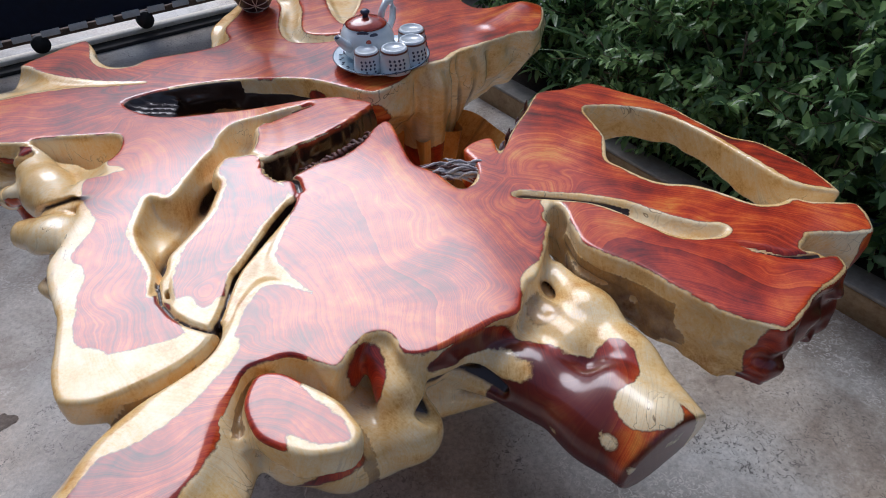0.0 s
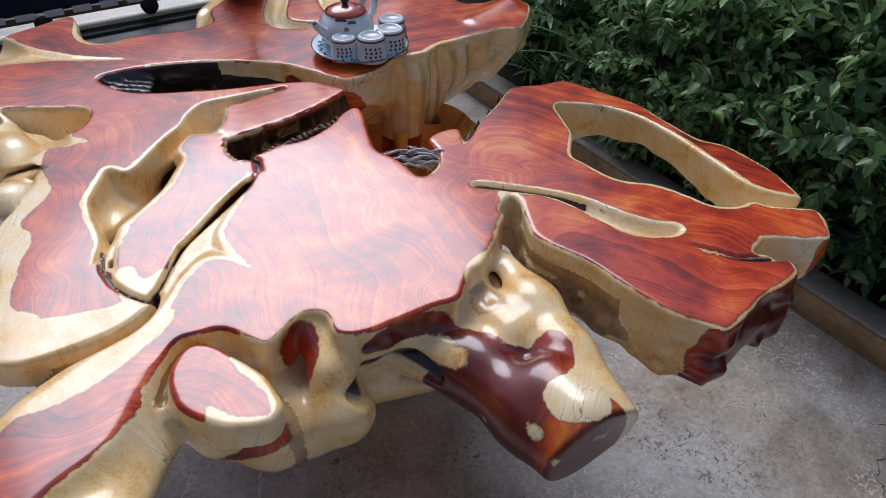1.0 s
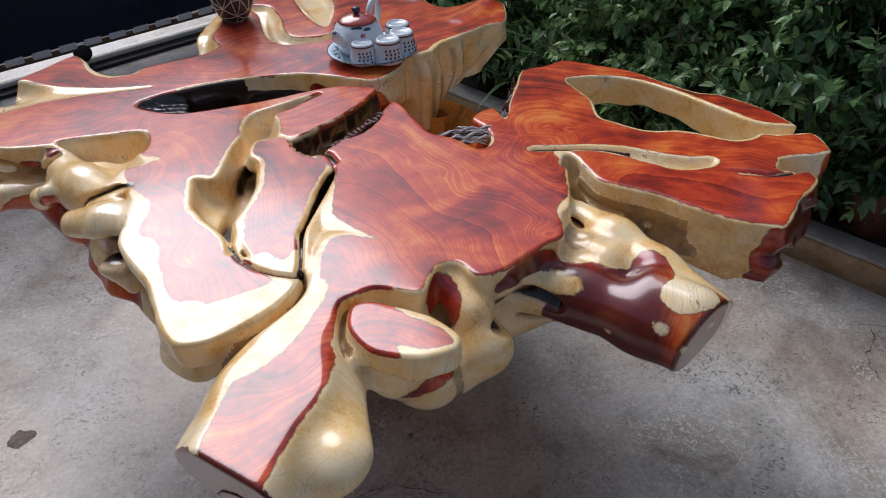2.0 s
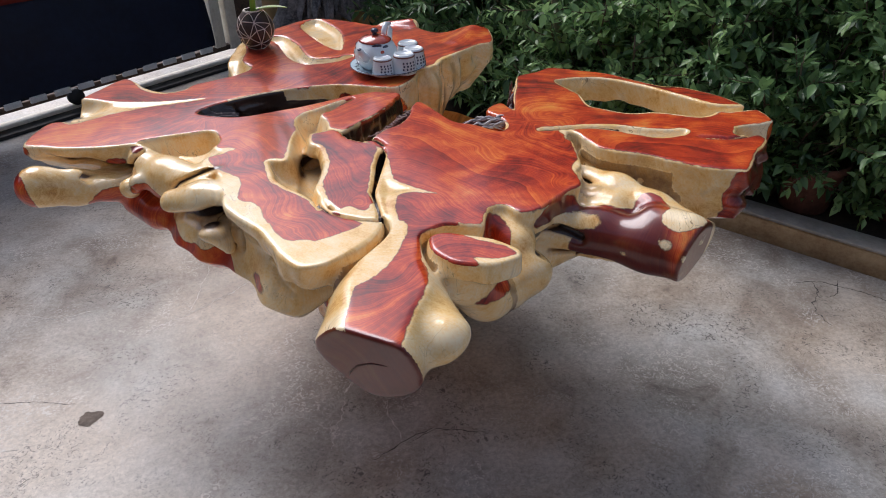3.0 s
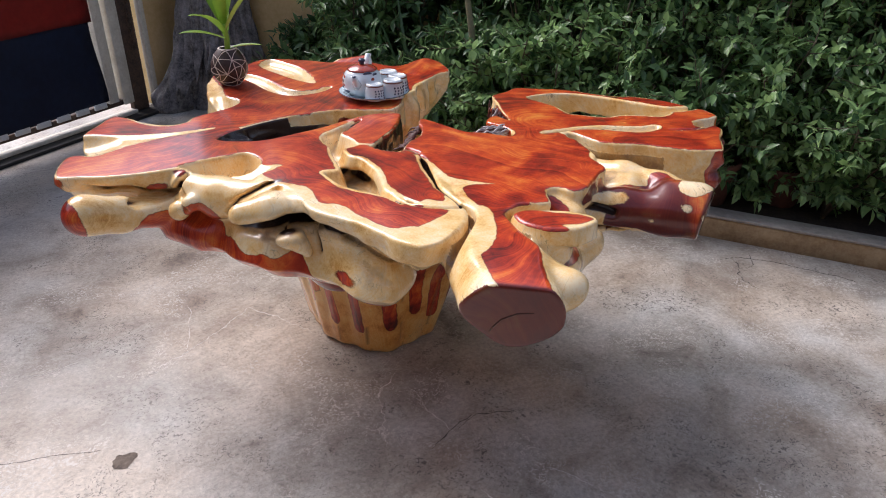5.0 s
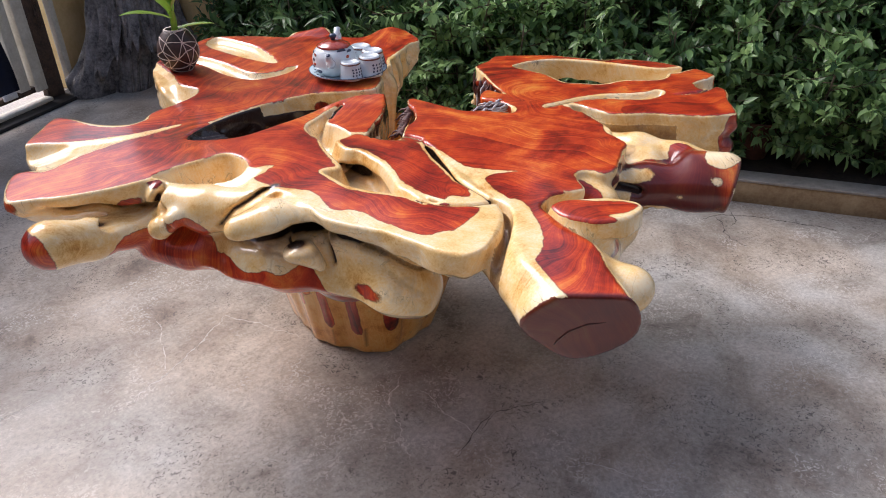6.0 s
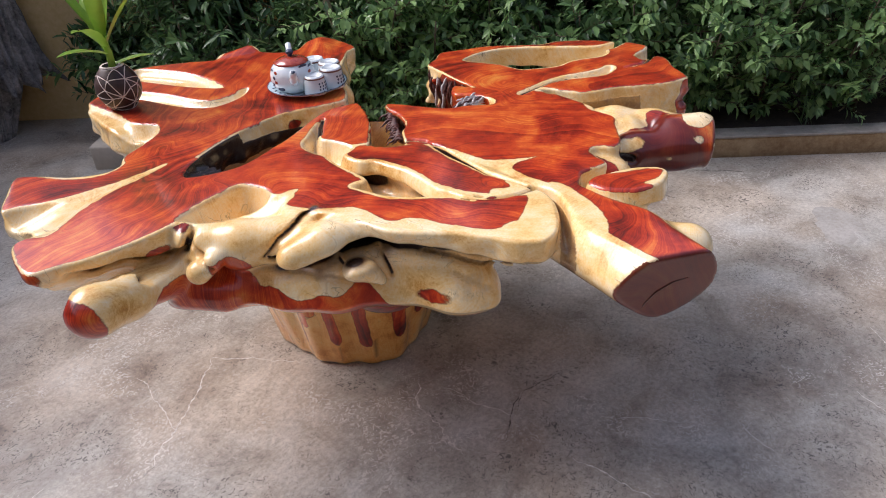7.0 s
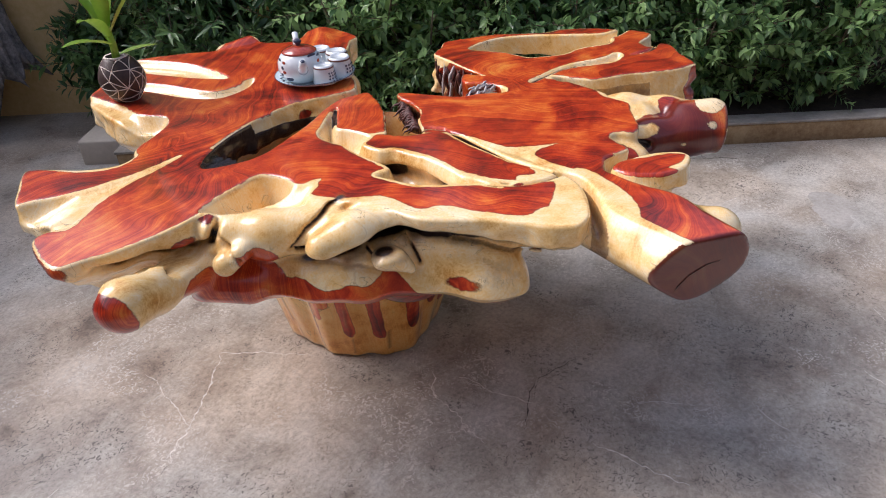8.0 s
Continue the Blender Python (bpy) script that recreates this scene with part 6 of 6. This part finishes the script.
for u, v0, tall, wide_by, mat, slim in ((-2.35, 2.35, 0.95, 0.30, LEAF_DARK, 0.26), (-2.1, 2.62, 1.5, 0.36, LEAF_DARK, 0.42), (-1.75, 2.3, 0.7, 0.30, LEAF_DARK, 0.30), (-1.7, 2.75, 1.8, 0.40, LEAF, 0.5),
                                        (-2.45, 2.66, 1.0, 0.30, LEAF, 0.5), (-2.82, 2.62, 0.62, 0.22, LEAF_DARK, 0.36), (-1.3, 2.85, 2.0, 0.4, LEAF_DARK, 0.5), (-2.0, 2.22, 0.5, 0.22, LEAF, 0.3)):
    n += 1
    shrub(u, v0, tall, wide_by, 300 + n, mat, (0.05, 0.10), 9, 14, 8, "dark narrow-leaved shrub behind the table" if slim < 0.4 else "tall dark leafy shrub behind the table", slim)
for u, v0, tall in ((1.05, 2.30, 0.55), (1.35, 2.35, 0.45), (1.65, 2.32, 0.42), (1.95, 2.4, 0.40), (2.3, 2.35, 0.5), (1.2, 2.65, 0.7), (1.6, 2.7, 0.6), (2.0, 2.72, 0.55)):
    n += 1
    shrub(u, v0, tall, 0.26, 400 + n, LEAF, (0.035, 0.065), 8, 7, 6, "low straggling weeds at the foot of the wall", 0.32)

# low sprays that hang over the kerb
for u, v0, tall in ((-1.32, 2.16, 0.42), (-1.08, 2.13, 0.50), (-0.86, 2.15, 0.46), (-0.66, 2.18, 0.40), (-1.55, 2.2, 0.36)):
    n += 1
    shrub(u, v0, tall, 0.30, 450 + n, LEAF, (0.035, 0.065), 9, 9, 8, "low leafy shrub spilling over the kerb", 0.42)

# trees added above the view, to block sky the table would mirror
for u, v0, tall in ((-2.3, 3.35, 2.5), (-1.7, 3.45, 2.8), (-1.0, 3.35, 2.7), (-0.3, 3.4, 2.9), (0.4, 3.35, 2.7), (-3.0, 3.5, 2.5), (-3.7, 3.5, 2.4)):
    n += 1
    ob = shrub(u, v0, tall, 0.60, 500 + n, LEAF_DARK, (0.12, 0.20), 18, 24, 6, "unseen dark leafy tree added to block sky reflections", 0.5, 0.2)
    ob.name = "tree"
    tagged(ob, category="tree", group="trees along the wall")

# ---- pots in the bed ----
CLAY = mottled("brown_clay", (0.09, 0.032, 0.022), (0.20, 0.075, 0.048), 12.0, 0.8, 60.0, 0.4)
TEAL = mottled("blue_glazed_pot", (0.02, 0.05, 0.07), (0.05, 0.11, 0.14), 12.0, 0.35, 60.0, 0.2)
for u, v0, r, h, mat, text in ((-0.30, 2.20, 0.125, 0.215, CLAY, "weathered brown clay pot on the kerb soil"), (-1.22, 2.22, 0.11, 0.17, CLAY, "weathered brown clay pot on the kerb soil"),
                               (-0.56, 2.22, 0.09, 0.15, TEAL, "dark blue glazed pot in the planting bed"), (0.02, 2.32, 0.11, 0.19, CLAY, "weathered brown clay pot on the kerb soil")):
    pot = thing("clay_pot", text, "plant pot", yard(u, v0, 0.085), 0, "pots in the bed")
    part("wall", lathe(bmesh.new(), [(0.001, 0.0), (r * 0.72, 0.0), (r * 0.75, 0.01), (r * 0.95, h * 0.8), (r * 0.96, h * 0.84), (r * 1.06, h * 0.86), (r * 1.07, h), (r * 0.98, h), (r * 0.92, h * 0.8)], 40, caps=False), mat, pot)
    part("potting_soil", lathe(bmesh.new(), [(0.001, h * 0.86), (r * 0.93, h * 0.85)], 30, caps=False), SOIL, pot)

# ---- cane and grass blades behind the table ----
cane = thing("cane", "pale dry leaning cane among the shrubs", "cane", yard(-1.50, 2.22, 0.08), TURN)
part("stalk", tube(bmesh.new(), [(0.06, 0, 0), (0.03, 0, 0.3), (-0.04, 0.01, 0.62), (-0.10, 0.02, 0.95), (-0.15, 0.03, 1.3)], [0.017, 0.0165, 0.016, 0.015, 0.014], 12), CANE, cane)
for z in (0.16, 0.37, 0.60, 0.84, 1.08):
    k = 0.06 - 0.17 * z
    part("joint", lathe(bmesh.new(), [(0.016, -0.006), (0.0195, 0.0), (0.016, 0.006)], 14, (k, 0.012 * z, z)), CANE, cane)
for i, (u, v0, count) in enumerate(((-1.38, 2.25, 22), (-1.85, 2.2, 16), (1.3, 2.2, 14), (1.8, 2.2, 14), (0.75, 2.14, 10))):
    rnd = random.Random(40 + i)
    tuft = thing("grass_tuft", "tuft of long narrow grass blades in the bed", "grass", yard(u, v0, 0.085), TURN, "grass tufts in the bed")
    for k in range(count):
        a = rnd.uniform(0, 2 * math.pi)
        b = radians(rnd.uniform(38, 84))
        bm = bmesh.new()
        strap_leaf(bm, (rnd.uniform(-0.03, 0.03), rnd.uniform(-0.03, 0.03), 0), (math.cos(a) * math.cos(b), math.sin(a) * math.cos(b) * 0.7 - 0.1, math.sin(b)), (rnd.uniform(0.45, 0.95) if u < 0 else rnd.uniform(0.15, 0.35)),
                   rnd.uniform(0.012, 0.026) if u < 0 else 0.008, rnd.uniform(0.4, 1.6))
        part("blade", bm, LEAF_LONG, tuft)
# dry fallen stalks
for i, (u, v0, z, du, dv, dz) in enumerate(((-1.75, 2.1, 0.30, 0.5, 0.02, 0.02), (-1.9, 2.12, 0.1, 0.35, -0.02, 0.22), (-0.9, 2.3, 0.2, 0.1, 0.0, 0.5), (0.9, 2.15, 0.14, 0.35, 0.1, 0.2), (1.4, 2.18, 0.12, 0.1, 0.2, 0.35), (1.9, 2.16, 0.12, -0.2, 0.1, 0.3))):
    twig = thing("dry_twig", "thin pale dry twig among the plants", "twig", yard(u, v0, z), TURN, "dry twigs in the bed")
    part("stalk", tube(bmesh.new(), [(0, 0, 0), (du * 0.5, dv * 0.5 - 0.01, dz * 0.55 + 0.02), (du, dv, dz)], [0.004, 0.0035, 0.002], 6), CANE, twig)
